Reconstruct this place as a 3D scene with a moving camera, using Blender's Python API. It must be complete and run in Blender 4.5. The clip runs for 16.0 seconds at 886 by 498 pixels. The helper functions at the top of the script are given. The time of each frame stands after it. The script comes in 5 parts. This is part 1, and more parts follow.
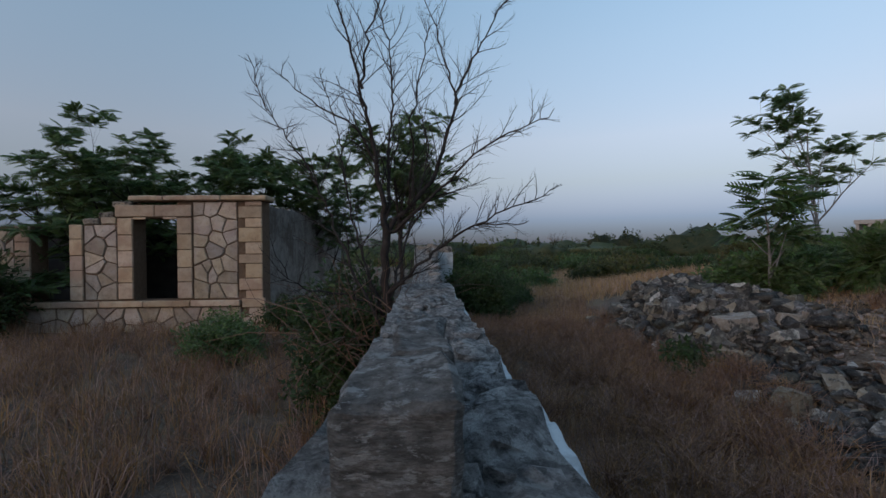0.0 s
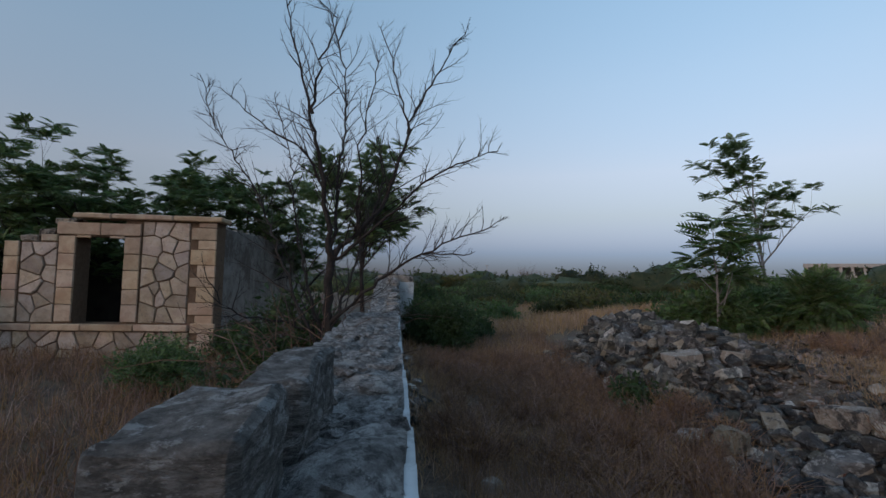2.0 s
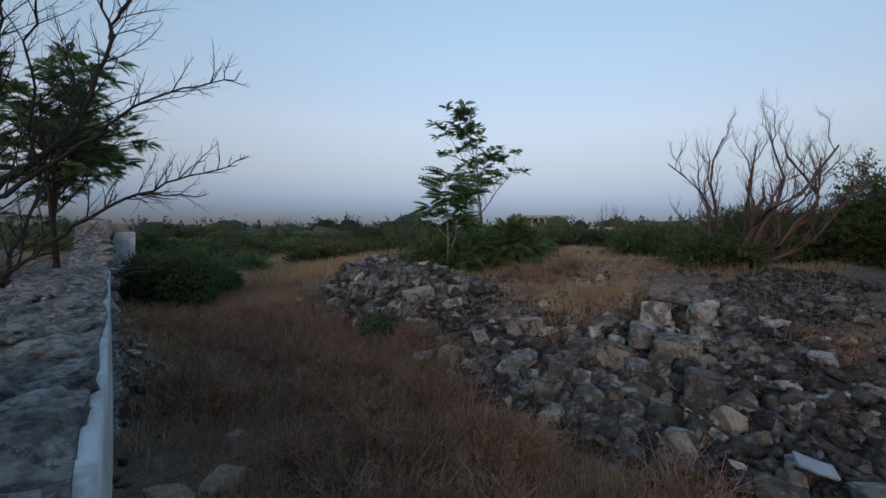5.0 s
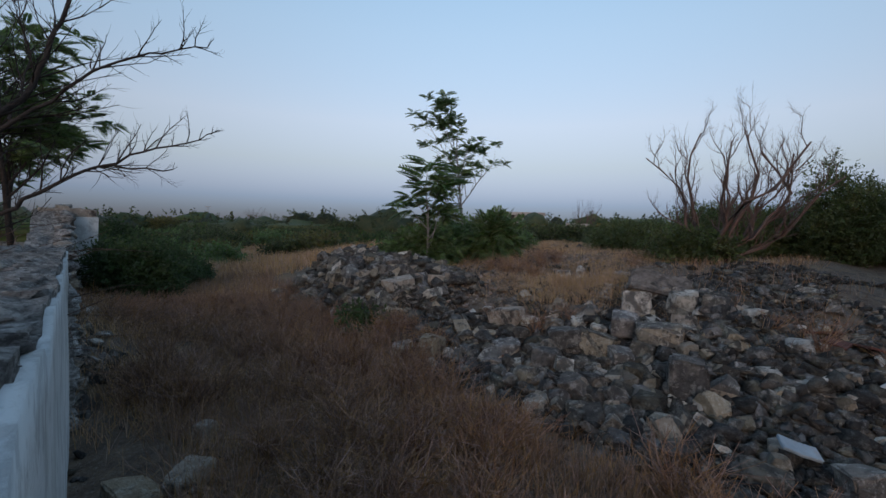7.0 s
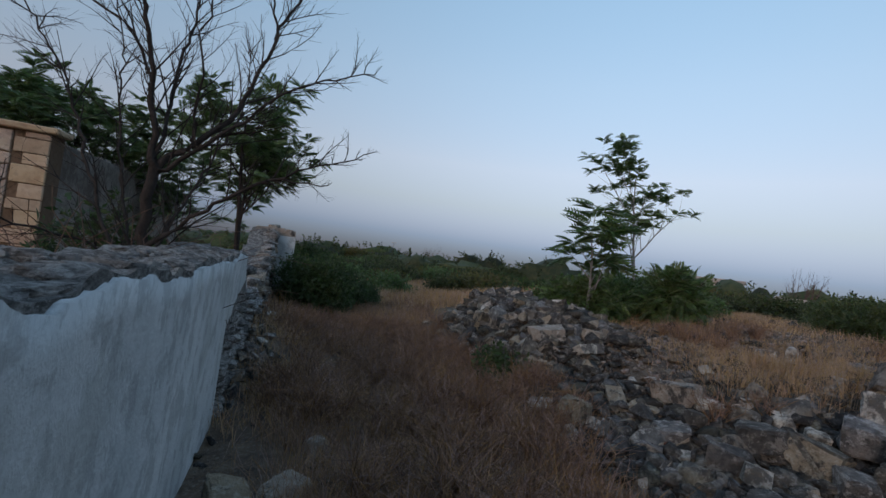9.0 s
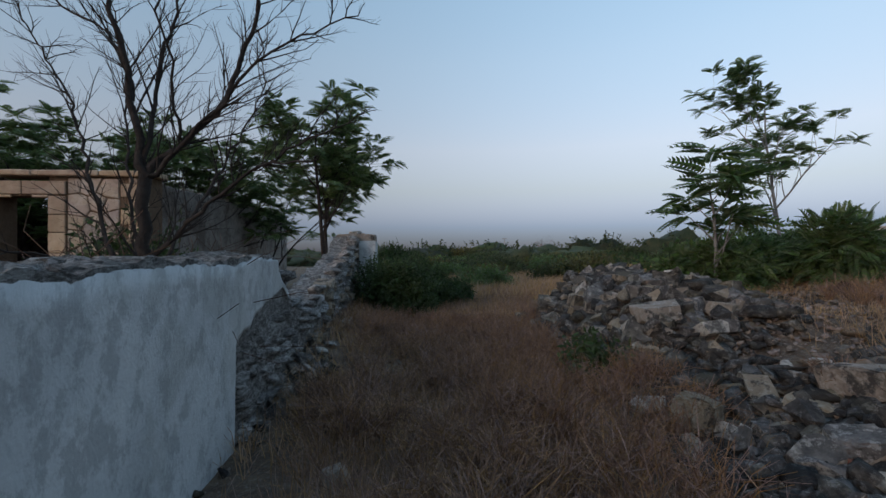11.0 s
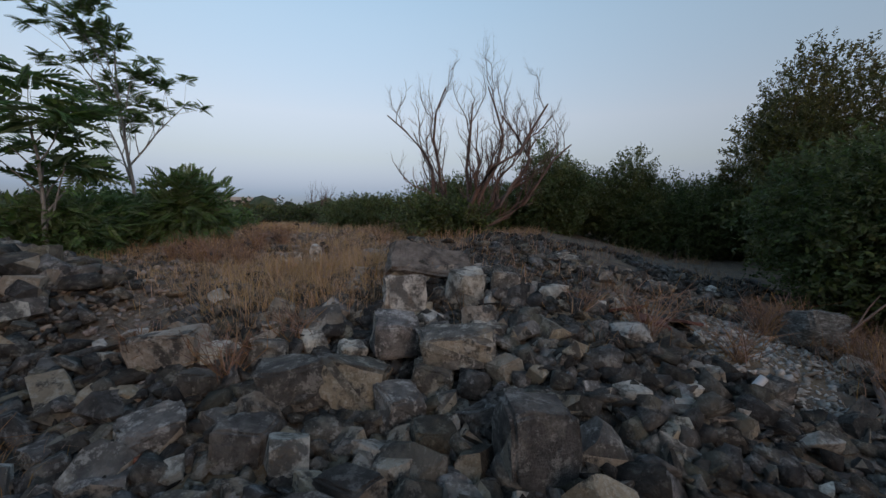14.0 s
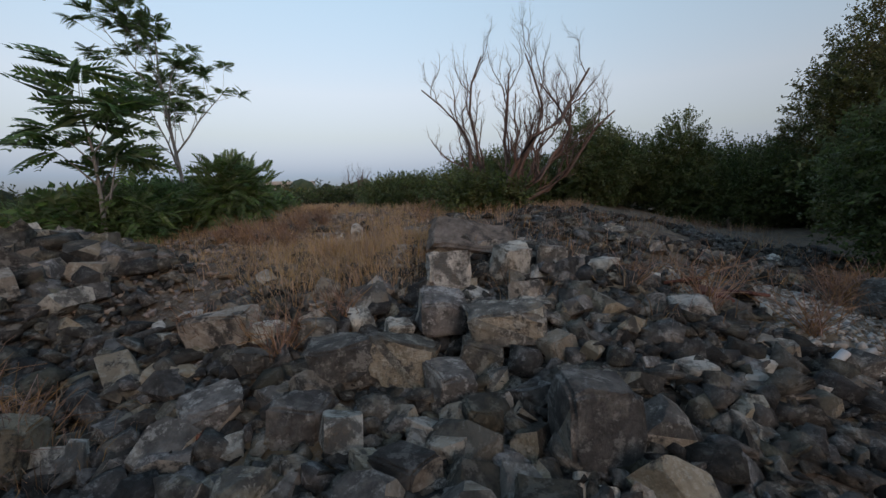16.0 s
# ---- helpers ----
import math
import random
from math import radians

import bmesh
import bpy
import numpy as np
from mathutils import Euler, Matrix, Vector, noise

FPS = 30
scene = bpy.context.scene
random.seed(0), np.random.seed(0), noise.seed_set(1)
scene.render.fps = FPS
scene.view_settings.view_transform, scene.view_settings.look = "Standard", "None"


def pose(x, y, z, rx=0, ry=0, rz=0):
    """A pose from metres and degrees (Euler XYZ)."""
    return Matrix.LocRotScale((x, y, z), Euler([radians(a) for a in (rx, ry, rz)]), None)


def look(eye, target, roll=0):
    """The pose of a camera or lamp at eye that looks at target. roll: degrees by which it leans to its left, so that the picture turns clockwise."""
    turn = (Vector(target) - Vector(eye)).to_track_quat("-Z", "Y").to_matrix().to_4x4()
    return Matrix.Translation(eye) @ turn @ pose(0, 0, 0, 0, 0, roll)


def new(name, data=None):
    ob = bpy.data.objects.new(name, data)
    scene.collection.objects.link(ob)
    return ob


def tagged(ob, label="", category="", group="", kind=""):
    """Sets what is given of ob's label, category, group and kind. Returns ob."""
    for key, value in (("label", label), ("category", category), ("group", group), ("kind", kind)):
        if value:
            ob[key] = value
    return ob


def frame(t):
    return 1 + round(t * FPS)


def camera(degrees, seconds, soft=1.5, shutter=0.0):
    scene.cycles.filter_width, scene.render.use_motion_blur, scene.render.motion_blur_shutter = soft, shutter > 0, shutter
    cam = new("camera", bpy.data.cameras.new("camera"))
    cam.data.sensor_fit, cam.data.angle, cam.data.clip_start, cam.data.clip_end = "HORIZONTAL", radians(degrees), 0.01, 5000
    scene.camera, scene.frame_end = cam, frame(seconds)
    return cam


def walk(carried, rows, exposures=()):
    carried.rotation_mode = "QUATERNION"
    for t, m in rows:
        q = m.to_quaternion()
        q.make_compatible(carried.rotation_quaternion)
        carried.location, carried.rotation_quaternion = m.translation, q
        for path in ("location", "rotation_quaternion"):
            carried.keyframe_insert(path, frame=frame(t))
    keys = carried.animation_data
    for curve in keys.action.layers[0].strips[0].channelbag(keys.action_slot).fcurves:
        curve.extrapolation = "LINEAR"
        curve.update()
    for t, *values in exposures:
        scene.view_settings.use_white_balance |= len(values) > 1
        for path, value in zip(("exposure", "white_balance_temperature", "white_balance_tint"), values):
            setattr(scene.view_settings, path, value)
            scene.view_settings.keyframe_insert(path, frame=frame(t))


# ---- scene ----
cam = camera(89.7, 16.0)
PATH = [
    (0, (0.653, 0.547, 1.768), (0.736, 2.545, 1.745), -0.5),
    (0.5, (0.735, 0.56, 1.753), (0.938, 2.549, 1.797), 0.2),
    (1, (0.831, 0.569, 1.75), (1.155, 2.541, 1.821), 0.4),
    (1.5, (0.872, 0.59, 1.758), (1.238, 2.554, 1.851), 0.7),
    (2, (0.896, 0.585, 1.758), (1.104, 2.571, 1.873), 1.3),
    (2.5, (0.911, 0.572, 1.762), (0.938, 2.569, 1.878), 1.3),
    (3, (0.917, 0.558, 1.761), (0.865, 2.554, 1.874), 0.5),
    (3.5, (0.891, 0.55, 1.747), (1.226, 2.519, 1.85), -0.3),
    (4, (0.861, 0.551, 1.718), (1.862, 2.282, 1.706), -0.6),
    (4.5, (0.946, 0.543, 1.716), (2.104, 2.172, 1.644), 0.3),
    (7, (1.007, 0.691, 1.596), (2.278, 2.232, 1.492), 1.7),
    (7.5, (1.04, 0.687, 1.544), (1.977, 2.453, 1.501), 5.7),
    (8, (1.149, 0.631, 1.541), (1.815, 2.517, 1.504), 5.7),
    (8.5, (1.221, 0.699, 1.5), (1.862, 2.594, 1.472), 6.9),
    (9, (1.406, 0.941, 1.491), (2.019, 2.844, 1.543), 7.7),
    (9.5, (1.621, 1.062, 1.435), (2.096, 3.004, 1.496), 5.1),
    (12, (2.65, 2.043, 1.311), (2.715, 4.042, 1.286), -0.0),
    (12.5, (2.912, 2.151, 1.265), (3.595, 4.03, 1.188), 1.4),
    (13, (3.001, 2.145, 1.277), (4.399, 3.573, 1.18), 1.4),
    (13.5, (3.055, 2.123, 1.285), (4.794, 3.106, 1.177), 1.6),
    (14, (3.143, 2.073, 1.292), (5.048, 2.669, 1.161), 0.9),
    (14.5, (3.25, 2.032, 1.261), (5.23, 2.264, 1.103), 0.7),
    (15, (3.271, 2.045, 1.25), (5.256, 2.211, 1.071), 0.9),
    (15.5, (3.252, 2.081, 1.253), (5.219, 2.374, 1.04), 0.5),
    (16, (3.204, 2.146, 1.271), (5.044, 2.895, 1.039), -1.3),
]
walk(cam, [(t, look(eye, target, roll)) for t, eye, target, roll in PATH], [(0.0, -0.08, 6500, 10), (4.5, -0.05, 6500, 10), (9.5, 0.0, 6600, 10), (12.0, 0.14, 6850, 10), (12.7, 0.08, 6850, 10), (13.5, -0.18, 6700, 10), (14.3, 0.12, 7000, 10), (15.4, 0.27, 7250, 10), (16.0, 0.12, 7100, 10)])

# ---- world, sun, exposure ----
SUN_WAY = Vector((-0.9, -0.8, 0.0)).normalized()
SUN_HIGH = 8.0
world = bpy.data.worlds.new("dusk_sky")
scene.world = world
world.use_nodes = True
wn, wl = world.node_tree.nodes, world.node_tree.links
wn.clear()
w_out = wn.new("ShaderNodeOutputWorld")
w_bg = wn.new("ShaderNodeBackground")
w_sky = wn.new("ShaderNodeTexSky")
w_sky.sky_type = "NISHITA"
w_sky.sun_disc = False
w_sky.sun_elevation = radians(SUN_HIGH)
w_sky.sun_rotation = math.atan2(SUN_WAY.x, SUN_WAY.y)
w_sky.air_density, w_sky.dust_density, w_sky.ozone_density = 1.0, 0.3, 3.0
w_bg.inputs["Strength"].default_value = 0.145
# haze towards the horizon: one smooth ramp over the height above it, all the way round
w_tc = wn.new("ShaderNodeTexCoord")
w_sep = wn.new("ShaderNodeSeparateXYZ")
w_ramp = wn.new("ShaderNodeValToRGB")
w_mul = wn.new("ShaderNodeMix")
w_mul.data_type, w_mul.blend_type = "RGBA", "MULTIPLY"
w_mul.inputs[0].default_value = 1.0
els = w_ramp.color_ramp.elements
els[0].position, els[0].color = 0.0, (0.27, 0.33, 0.74, 1)
els[1].position, els[1].color = 1.0, (6.5, 5.0, 4.0, 1)
for p, c in ((0.022, (0.36, 0.41, 0.82, 1)), (0.05, (0.55, 0.54, 0.92, 1)), (0.13, (1.58, 1.05, 0.98, 1)), (0.216, (2.65, 1.60, 1.30, 1)), (0.383, (3.5, 2.35, 1.80, 1)), (0.537, (4.0, 2.95, 2.25, 1))):
    e = els.new(p)
    e.color = c
wl.new(w_tc.outputs["Generated"], w_sep.inputs[0])
wl.new(w_sep.outputs["Z"], w_ramp.inputs[0])
wl.new(w_sky.outputs[0], w_mul.inputs[6])
wl.new(w_ramp.outputs[0], w_mul.inputs[7])
wl.new(w_mul.outputs[2], w_bg.inputs["Color"])
wl.new(w_bg.outputs[0], w_out.inputs[0])

sun = new("sun", bpy.data.lights.new("sun", "SUN"))
sun.data.energy, sun.data.angle, sun.data.color = 0.6, radians(25), (1.0, 0.77, 0.6)
sun.matrix_world = look(SUN_WAY * 50 + Vector((0, 0, 16)), (0, 0, 0))

# ---- materials ----
rng = np.random.default_rng(7)


def mat(name, colours, scale=6.0, rough=0.9, bump=0.3, stain=None, stain_scale=1.2, stain_amount=0.5, vary="", vary_amount=0.35, fine=40.0, tilt=(1, 1, 1), translucent=0.0, spots=None):
    """A two-scale noise material at world size: colours along a ramp, an optional stain colour in patches, and variation by piece."""
    m = bpy.data.materials.new(name)
    m.use_nodes = True
    n, l = m.node_tree.nodes, m.node_tree.links
    bsdf = n["Principled BSDF"]
    bsdf.inputs["Roughness"].default_value = rough
    bsdf.inputs["Specular IOR Level"].default_value = 0.25
    geo = n.new("ShaderNodeNewGeometry")
    mp = n.new("ShaderNodeMapping")
    mp.inputs["Scale"].default_value = tilt
    l.new(geo.outputs["Position"], mp.inputs[0])
    where = mp.outputs[0]
    a = n.new("ShaderNodeTexNoise")
    a.inputs["Scale"].default_value, a.inputs["Detail"].default_value, a.inputs["Roughness"].default_value = scale, 6, 0.65
    l.new(where, a.inputs["Vector"])
    ramp = n.new("ShaderNodeValToRGB")
    el = ramp.color_ramp.elements
    k = len(colours)
    el[0].position, el[0].color = 0.3, (*colours[0], 1)
    el[1].position, el[1].color = 0.7, (*colours[-1], 1)
    for i, c in enumerate(colours[1:-1], 1):
        e = el.new(0.3 + 0.4 * i / (k - 1))
        e.color = (*c, 1)
    l.new(a.outputs["Fac"], ramp.inputs[0])
    out = ramp.outputs[0]

    def mixed(first, second, fac, kind="MIX"):
        x = n.new("ShaderNodeMix")
        x.data_type, x.blend_type = "RGBA", kind
        for s, v in ((0, fac), (6, first), (7, second)):
            if isinstance(v, (int, float)):
                x.inputs[s].default_value = v
            elif isinstance(v, tuple):
                x.inputs[s].default_value = (*v, 1)
            else:
                l.new(v, x.inputs[s])
        return x.outputs[2]

    def ranged(value, a0, a1, b0, b1):
        x = n.new("ShaderNodeMapRange")
        for i, v in enumerate((a0, a1, b0, b1), 1):
            x.inputs[i].default_value = v
        l.new(value, x.inputs[0])
        return x.outputs[0]

    if stain:
        s = n.new("ShaderNodeTexNoise")
        s.inputs["Scale"].default_value, s.inputs["Detail"].default_value, s.inputs["Roughness"].default_value = stain_scale, 7, 0.7
        l.new(where, s.inputs["Vector"])
        out = mixed(out, stain, ranged(s.outputs["Fac"], 0.50, 0.58, 0.0, stain_amount))
    if spots:
        s = n.new("ShaderNodeTexNoise")
        s.inputs["Scale"].default_value, s.inputs["Detail"].default_value, s.inputs["Roughness"].default_value = spots[1], 5, 0.75
        l.new(where, s.inputs["Vector"])
        out = mixed(out, spots[0], ranged(s.outputs["Fac"], 0.53, 0.60, 0.0, spots[2]))
    if vary:
        if vary == "island":
            r = geo.outputs["Random Per Island"]
        else:
            r = n.new("ShaderNodeObjectInfo").outputs["Random"]
        hsv = n.new("ShaderNodeHueSaturation")
        l.new(out, hsv.inputs["Color"])
        l.new(ranged(r, 0, 1, 1 - vary_amount, 1 + vary_amount), hsv.inputs["Value"])
        w = n.new("ShaderNodeTexWhiteNoise")
        w.noise_dimensions = "1D"
        l.new(r, w.inputs["W"])
        l.new(ranged(w.outputs["Value"], 0, 1, 1 - vary_amount * 0.7, 1 + vary_amount * 0.7), hsv.inputs["Saturation"])
        l.new(ranged(w.outputs["Value"], 0, 1, 0.5 - vary_amount * 0.04, 0.5 + vary_amount * 0.04), hsv.inputs["Hue"])
        out = hsv.outputs[0]
    l.new(out, bsdf.inputs["Base Color"])
    if bump:
        f = n.new("ShaderNodeTexNoise")
        f.inputs["Scale"].default_value, f.inputs["Detail"].default_value, f.inputs["Roughness"].default_value = fine, 6, 0.7
        l.new(where, f.inputs["Vector"])
        add = n.new("ShaderNodeMath")
        add.operation = "ADD"
        l.new(f.outputs["Fac"], add.inputs[0])
        l.new(a.outputs["Fac"], add.inputs[1])
        b = n.new("ShaderNodeBump")
        b.inputs["Strength"].default_value, b.inputs["Distance"].default_value = bump, 0.045
        l.new(add.outputs[0], b.inputs["Height"])
        l.new(b.outputs[0], bsdf.inputs["Normal"])
    if translucent:
        t = n.new("ShaderNodeBsdfTranslucent")
        l.new(out, t.inputs["Color"])
        x = n.new("ShaderNodeMixShader")
        x.inputs[0].default_value = translucent
        l.new(bsdf.outputs[0], x.inputs[1])
        l.new(t.outputs[0], x.inputs[2])
        l.new(x.outputs[0], n["Material Output"].inputs[0])
    return m


M_EARTH = mat("dry_earth", [(0.06, 0.045, 0.036), (0.12, 0.088, 0.064), (0.19, 0.142, 0.10)], 5.0, 0.97, 0.7, (0.20, 0.138, 0.078), 0.5, 0.7, spots=((0.24, 0.215, 0.19), 30.0, 0.5))
M_ROCK = mat("weathered_stone", [(0.052, 0.048, 0.045), (0.10, 0.091, 0.083), (0.20, 0.182, 0.163)], 9.0, 0.92, 1.0, (0.33, 0.285, 0.23), 3.2, 0.4, "object", 0.58, fine=60.0, spots=((0.52, 0.485, 0.435), 10.0, 0.42))
# coloured darker than M_ROCK so the fill reads as shade in the gaps
M_ROCK_STUFF = mat("weathered_stone_chips_gap_dark", [(0.020, 0.018, 0.017), (0.048, 0.043, 0.039), (0.12, 0.108, 0.096)], 13.0, 0.92, 0.8, (0.26, 0.225, 0.18), 3.0, 0.3, "island", 0.6, spots=((0.40, 0.38, 0.35), 16.0, 0.25))
M_GRAVEL = mat("brown_gravel", [(0.11, 0.083, 0.07), (0.20, 0.158, 0.133), (0.34, 0.285, 0.245)], 12.0, 0.95, 0.5, vary="island", vary_amount=0.5)
M_PALE_GRIT = mat("pale_grit", [(0.17, 0.155, 0.14), (0.27, 0.25, 0.23), (0.36, 0.34, 0.31)], 12.0, 0.95, 0.5, vary="island", vary_amount=0.4)
M_WHITE_ROCK = mat("broken_limestone", [(0.34, 0.305, 0.26), (0.62, 0.575, 0.51), (0.76, 0.72, 0.65)], 9.0, 0.9, 1.0, (0.075, 0.07, 0.066), 5.5, 0.85, "object", 0.15, fine=60.0, spots=((0.20, 0.16, 0.125), 15.0, 0.6))
M_TAN_ROCK = mat("tan_limestone", [(0.22, 0.178, 0.135), (0.37, 0.305, 0.235), (0.48, 0.415, 0.34)], 10.0, 0.92, 1.0, (0.05, 0.047, 0.044), 5.0, 0.9, "object", 0.22, fine=60.0, spots=((0.56, 0.51, 0.44), 16.0, 0.5))
M_BRICK = mat("red_brick", [(0.13, 0.055, 0.038), (0.19, 0.08, 0.052)], 14.0, 0.92, 0.4, (0.15, 0.13, 0.12), 5.0, 0.5)
M_PLASTER = mat("blue_white_plaster", [(0.37, 0.395, 0.40), (0.47, 0.495, 0.50), (0.55, 0.57, 0.565)], 1.8, 0.88, 0.35, (0.20, 0.205, 0.205), 7.0, 0.45, tilt=(1, 1.2, 0.8), fine=30.0, spots=((0.30, 0.31, 0.29), 1.5, 0.4))
M_WALL_TOP = mat("lichened_wall_stone", [(0.10, 0.097, 0.092), (0.26, 0.25, 0.24), (0.48, 0.465, 0.445)], 26.0, 0.94, 1.0, (0.60, 0.59, 0.565), 11.0, 0.6, "object", 0.25, fine=80.0, tilt=(1.0, 0.8, 1.6), spots=((0.05, 0.05, 0.048), 24.0, 0.65))
M_BLOCK = mat("rough_cast_block", [(0.08, 0.076, 0.07), (0.20, 0.19, 0.175), (0.36, 0.345, 0.325)], 30.0, 0.95, 1.0, (0.06, 0.057, 0.053), 13.0, 0.6, "object", 0.12, fine=90.0, tilt=(0.9, 0.9, 2.2), spots=((0.52, 0.53, 0.52), 17.0, 0.6))
M_SLAB = mat("brown_slab", [(0.12, 0.095, 0.078), (0.22, 0.175, 0.145), (0.34, 0.28, 0.235)], 10.0, 0.95, 1.0, (0.06, 0.053, 0.047), 4.5, 0.7, fine=60.0)
M_ASHLAR = mat("tan_ashlar", [(0.36, 0.25, 0.165), (0.46, 0.34, 0.235), (0.52, 0.41, 0.30)], 3.0, 0.9, 0.4, (0.33, 0.20, 0.14), 1.4, 0.5, "object", 0.16, spots=((0.25, 0.19, 0.14), 9.0, 0.35))
M_FLAG = mat("facade_flagstone", [(0.33, 0.255, 0.19), (0.45, 0.36, 0.275), (0.50, 0.43, 0.365)], 5.0, 0.9, 0.6, (0.36, 0.27, 0.235), 2.2, 0.5, "object", 0.26, spots=((0.20, 0.165, 0.14), 12.0, 0.4))
M_MORTAR = mat("dark_mortar", [(0.13, 0.085, 0.055), (0.20, 0.135, 0.09)], 12.0, 0.97, 0.8)
M_RENDER = mat("grey_wall_render", [(0.14, 0.125, 0.112), (0.24, 0.22, 0.20), (0.31, 0.285, 0.26)], 4.0, 0.94, 0.8, (0.105, 0.082, 0.068), 1.1, 0.75, spots=((0.34, 0.30, 0.26), 7.0, 0.4))
M_BARK = mat("dark_bark", [(0.026, 0.021, 0.019), (0.055, 0.045, 0.039)], 20.0, 0.95, 0.5)
M_PALE_BARK = mat("grey_dead_wood", [(0.085, 0.058, 0.05), (0.17, 0.12, 0.10)], 14.0, 0.9, 0.4, (0.15, 0.075, 0.055), 3.0, 0.45)
M_SUMAC_BARK = mat("pale_young_bark", [(0.16, 0.15, 0.14), (0.27, 0.26, 0.25)], 10.0, 0.9, 0.3)


def leaf_mat(name, colours, amount=0.35):
    return mat(name, colours, 2.0, 0.6, 0.0, vary="island", vary_amount=amount, translucent=0.4)


M_LEAF = leaf_mat("green_leaf", [(0.075, 0.12, 0.052), (0.12, 0.175, 0.07), (0.165, 0.215, 0.085)])
M_LEAF_DARK = leaf_mat("dark_leaf", [(0.038, 0.062, 0.026), (0.058, 0.088, 0.035), (0.085, 0.115, 0.045)])
M_HEDGE = leaf_mat("olive_hedge_leaf", [(0.058, 0.086, 0.037), (0.10, 0.125, 0.05), (0.16, 0.155, 0.062)])
M_LEAF_FAR = leaf_mat("dusty_leaf", [(0.045, 0.065, 0.032), (0.075, 0.092, 0.042), (0.12, 0.115, 0.052)], 0.45)
M_LEAF_WARM = leaf_mat("yellowing_leaf", [(0.06, 0.08, 0.03), (0.12, 0.115, 0.045), (0.17, 0.12, 0.05)])
M_GRASS = leaf_mat("dry_brown_grass", [(0.20, 0.117, 0.077), (0.30, 0.182, 0.118), (0.40, 0.26, 0.17)], 0.5)
M_STRAW = leaf_mat("golden_straw", [(0.34, 0.205, 0.115), (0.45, 0.285, 0.165), (0.52, 0.35, 0.21)], 0.35)
M_TWIG = mat("dry_twig", [(0.11, 0.065, 0.05), (0.18, 0.11, 0.08)], 10.0, 0.95, 0.0, vary="island", vary_amount=0.3)
M_WEED = mat("dry_weed", [(0.16, 0.088, 0.06), (0.33, 0.205, 0.138)], 4.0, 0.95, 0.0, vary="island", vary_amount=0.5)
M_PIPE = mat("grey_white_pipe", [(0.34, 0.34, 0.35), (0.46, 0.46, 0.46)], 5.0, 0.6, 0.1, (0.25, 0.24, 0.23), 4.0, 0.4)
M_BLUE = mat("faded_blue_plaster", [(0.20, 0.25, 0.29), (0.29, 0.34, 0.38)], 6.0, 0.85, 0.3, (0.25, 0.24, 0.22), 5.0, 0.5)
M_FAR_WALL = mat("far_pale_wall", [(0.34, 0.30, 0.27), (0.46, 0.42, 0.38)], 0.6, 0.95, 0.0, (0.22, 0.19, 0.17), 0.3, 0.6)
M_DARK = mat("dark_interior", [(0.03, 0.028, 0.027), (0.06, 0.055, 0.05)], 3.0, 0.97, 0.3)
M_RUST = mat("rusty_tile", [(0.08, 0.035, 0.028), (0.13, 0.055, 0.042)], 12.0, 0.9, 0.3)


# ---- mesh helpers ----
def mesh_of(name, verts, faces, material, smooth=False):
    me = bpy.data.meshes.new(name)
    me.from_pydata([tuple(v) for v in verts], [], [tuple(f) for f in faces])
    if material:
        me.materials.append(material)
    if smooth:
        me.polygons.foreach_set("use_smooth", [True] * len(me.polygons))
    me.update()
    return me


def fast_mesh(name, verts, faces, material):
    """A mesh from number arrays; all faces have the same count of corners."""
    me = bpy.data.meshes.new(name)
    verts, faces = np.asarray(verts, np.float32), np.asarray(faces, np.int32)
    k = faces.shape[1]
    me.vertices.add(len(verts))
    me.vertices.foreach_set("co", verts.ravel())
    me.loops.add(faces.size)
    me.loops.foreach_set("vertex_index", faces.ravel())
    me.polygons.add(len(faces))
    me.polygons.foreach_set("loop_start", np.arange(0, faces.size, k, dtype=np.int32))
    me.materials.append(material)
    me.update(calc_edges=True)
    me.validate()
    return me


def bm_mesh(name, bm, material):
    me = bpy.data.meshes.new(name)
    bm.to_mesh(me)
    bm.free()
    me.materials.append(material)
    return me


def part(name, me, parent, label="", m=None):
    ob = new(name, me)
    ob.parent = parent
    if m is not None:
        ob.matrix_basis = m
    return tagged(ob, label)


def thing(name, me, label, category, group="", kind="", m=None):
    ob = new(name, me)
    if m is not None:
        ob.matrix_basis = m
    return tagged(ob, label, category, group, kind)


def box_mesh(name, lo, hi, material, bevel=0.0, rough=0.0, cuts=0, seed=0):
    """A box, if wanted cut finer and worn: bevelled edges and a noisy skin."""
    bm = bmesh.new()
    bmesh.ops.create_cube(bm, size=1.0)
    lo, hi = Vector(lo), Vector(hi)
    for v in bm.verts:
        v.co = Vector([(lo[i] + hi[i]) / 2 + v.co[i] * (hi[i] - lo[i]) for i in range(3)])
    if bevel:
        bmesh.ops.bevel(bm, geom=bm.edges[:], offset=bevel, segments=1, affect="EDGES")
    if cuts:
        bmesh.ops.subdivide_edges(bm, edges=bm.edges[:], cuts=cuts, use_grid_fill=True)
    if rough:
        for v in bm.verts:
            v.co += noise.noise_vector(v.co * 5.0 + Vector((seed, 0, 0))) * rough + noise.noise_vector(v.co * 14.0 + Vector((seed, 3, 0))) * rough * 0.5
    return bm_mesh(name, bm, material)


def smooth01(t):
    t = np.clip(t, 0.0, 1.0)
    return t * t * (3 - 2 * t)


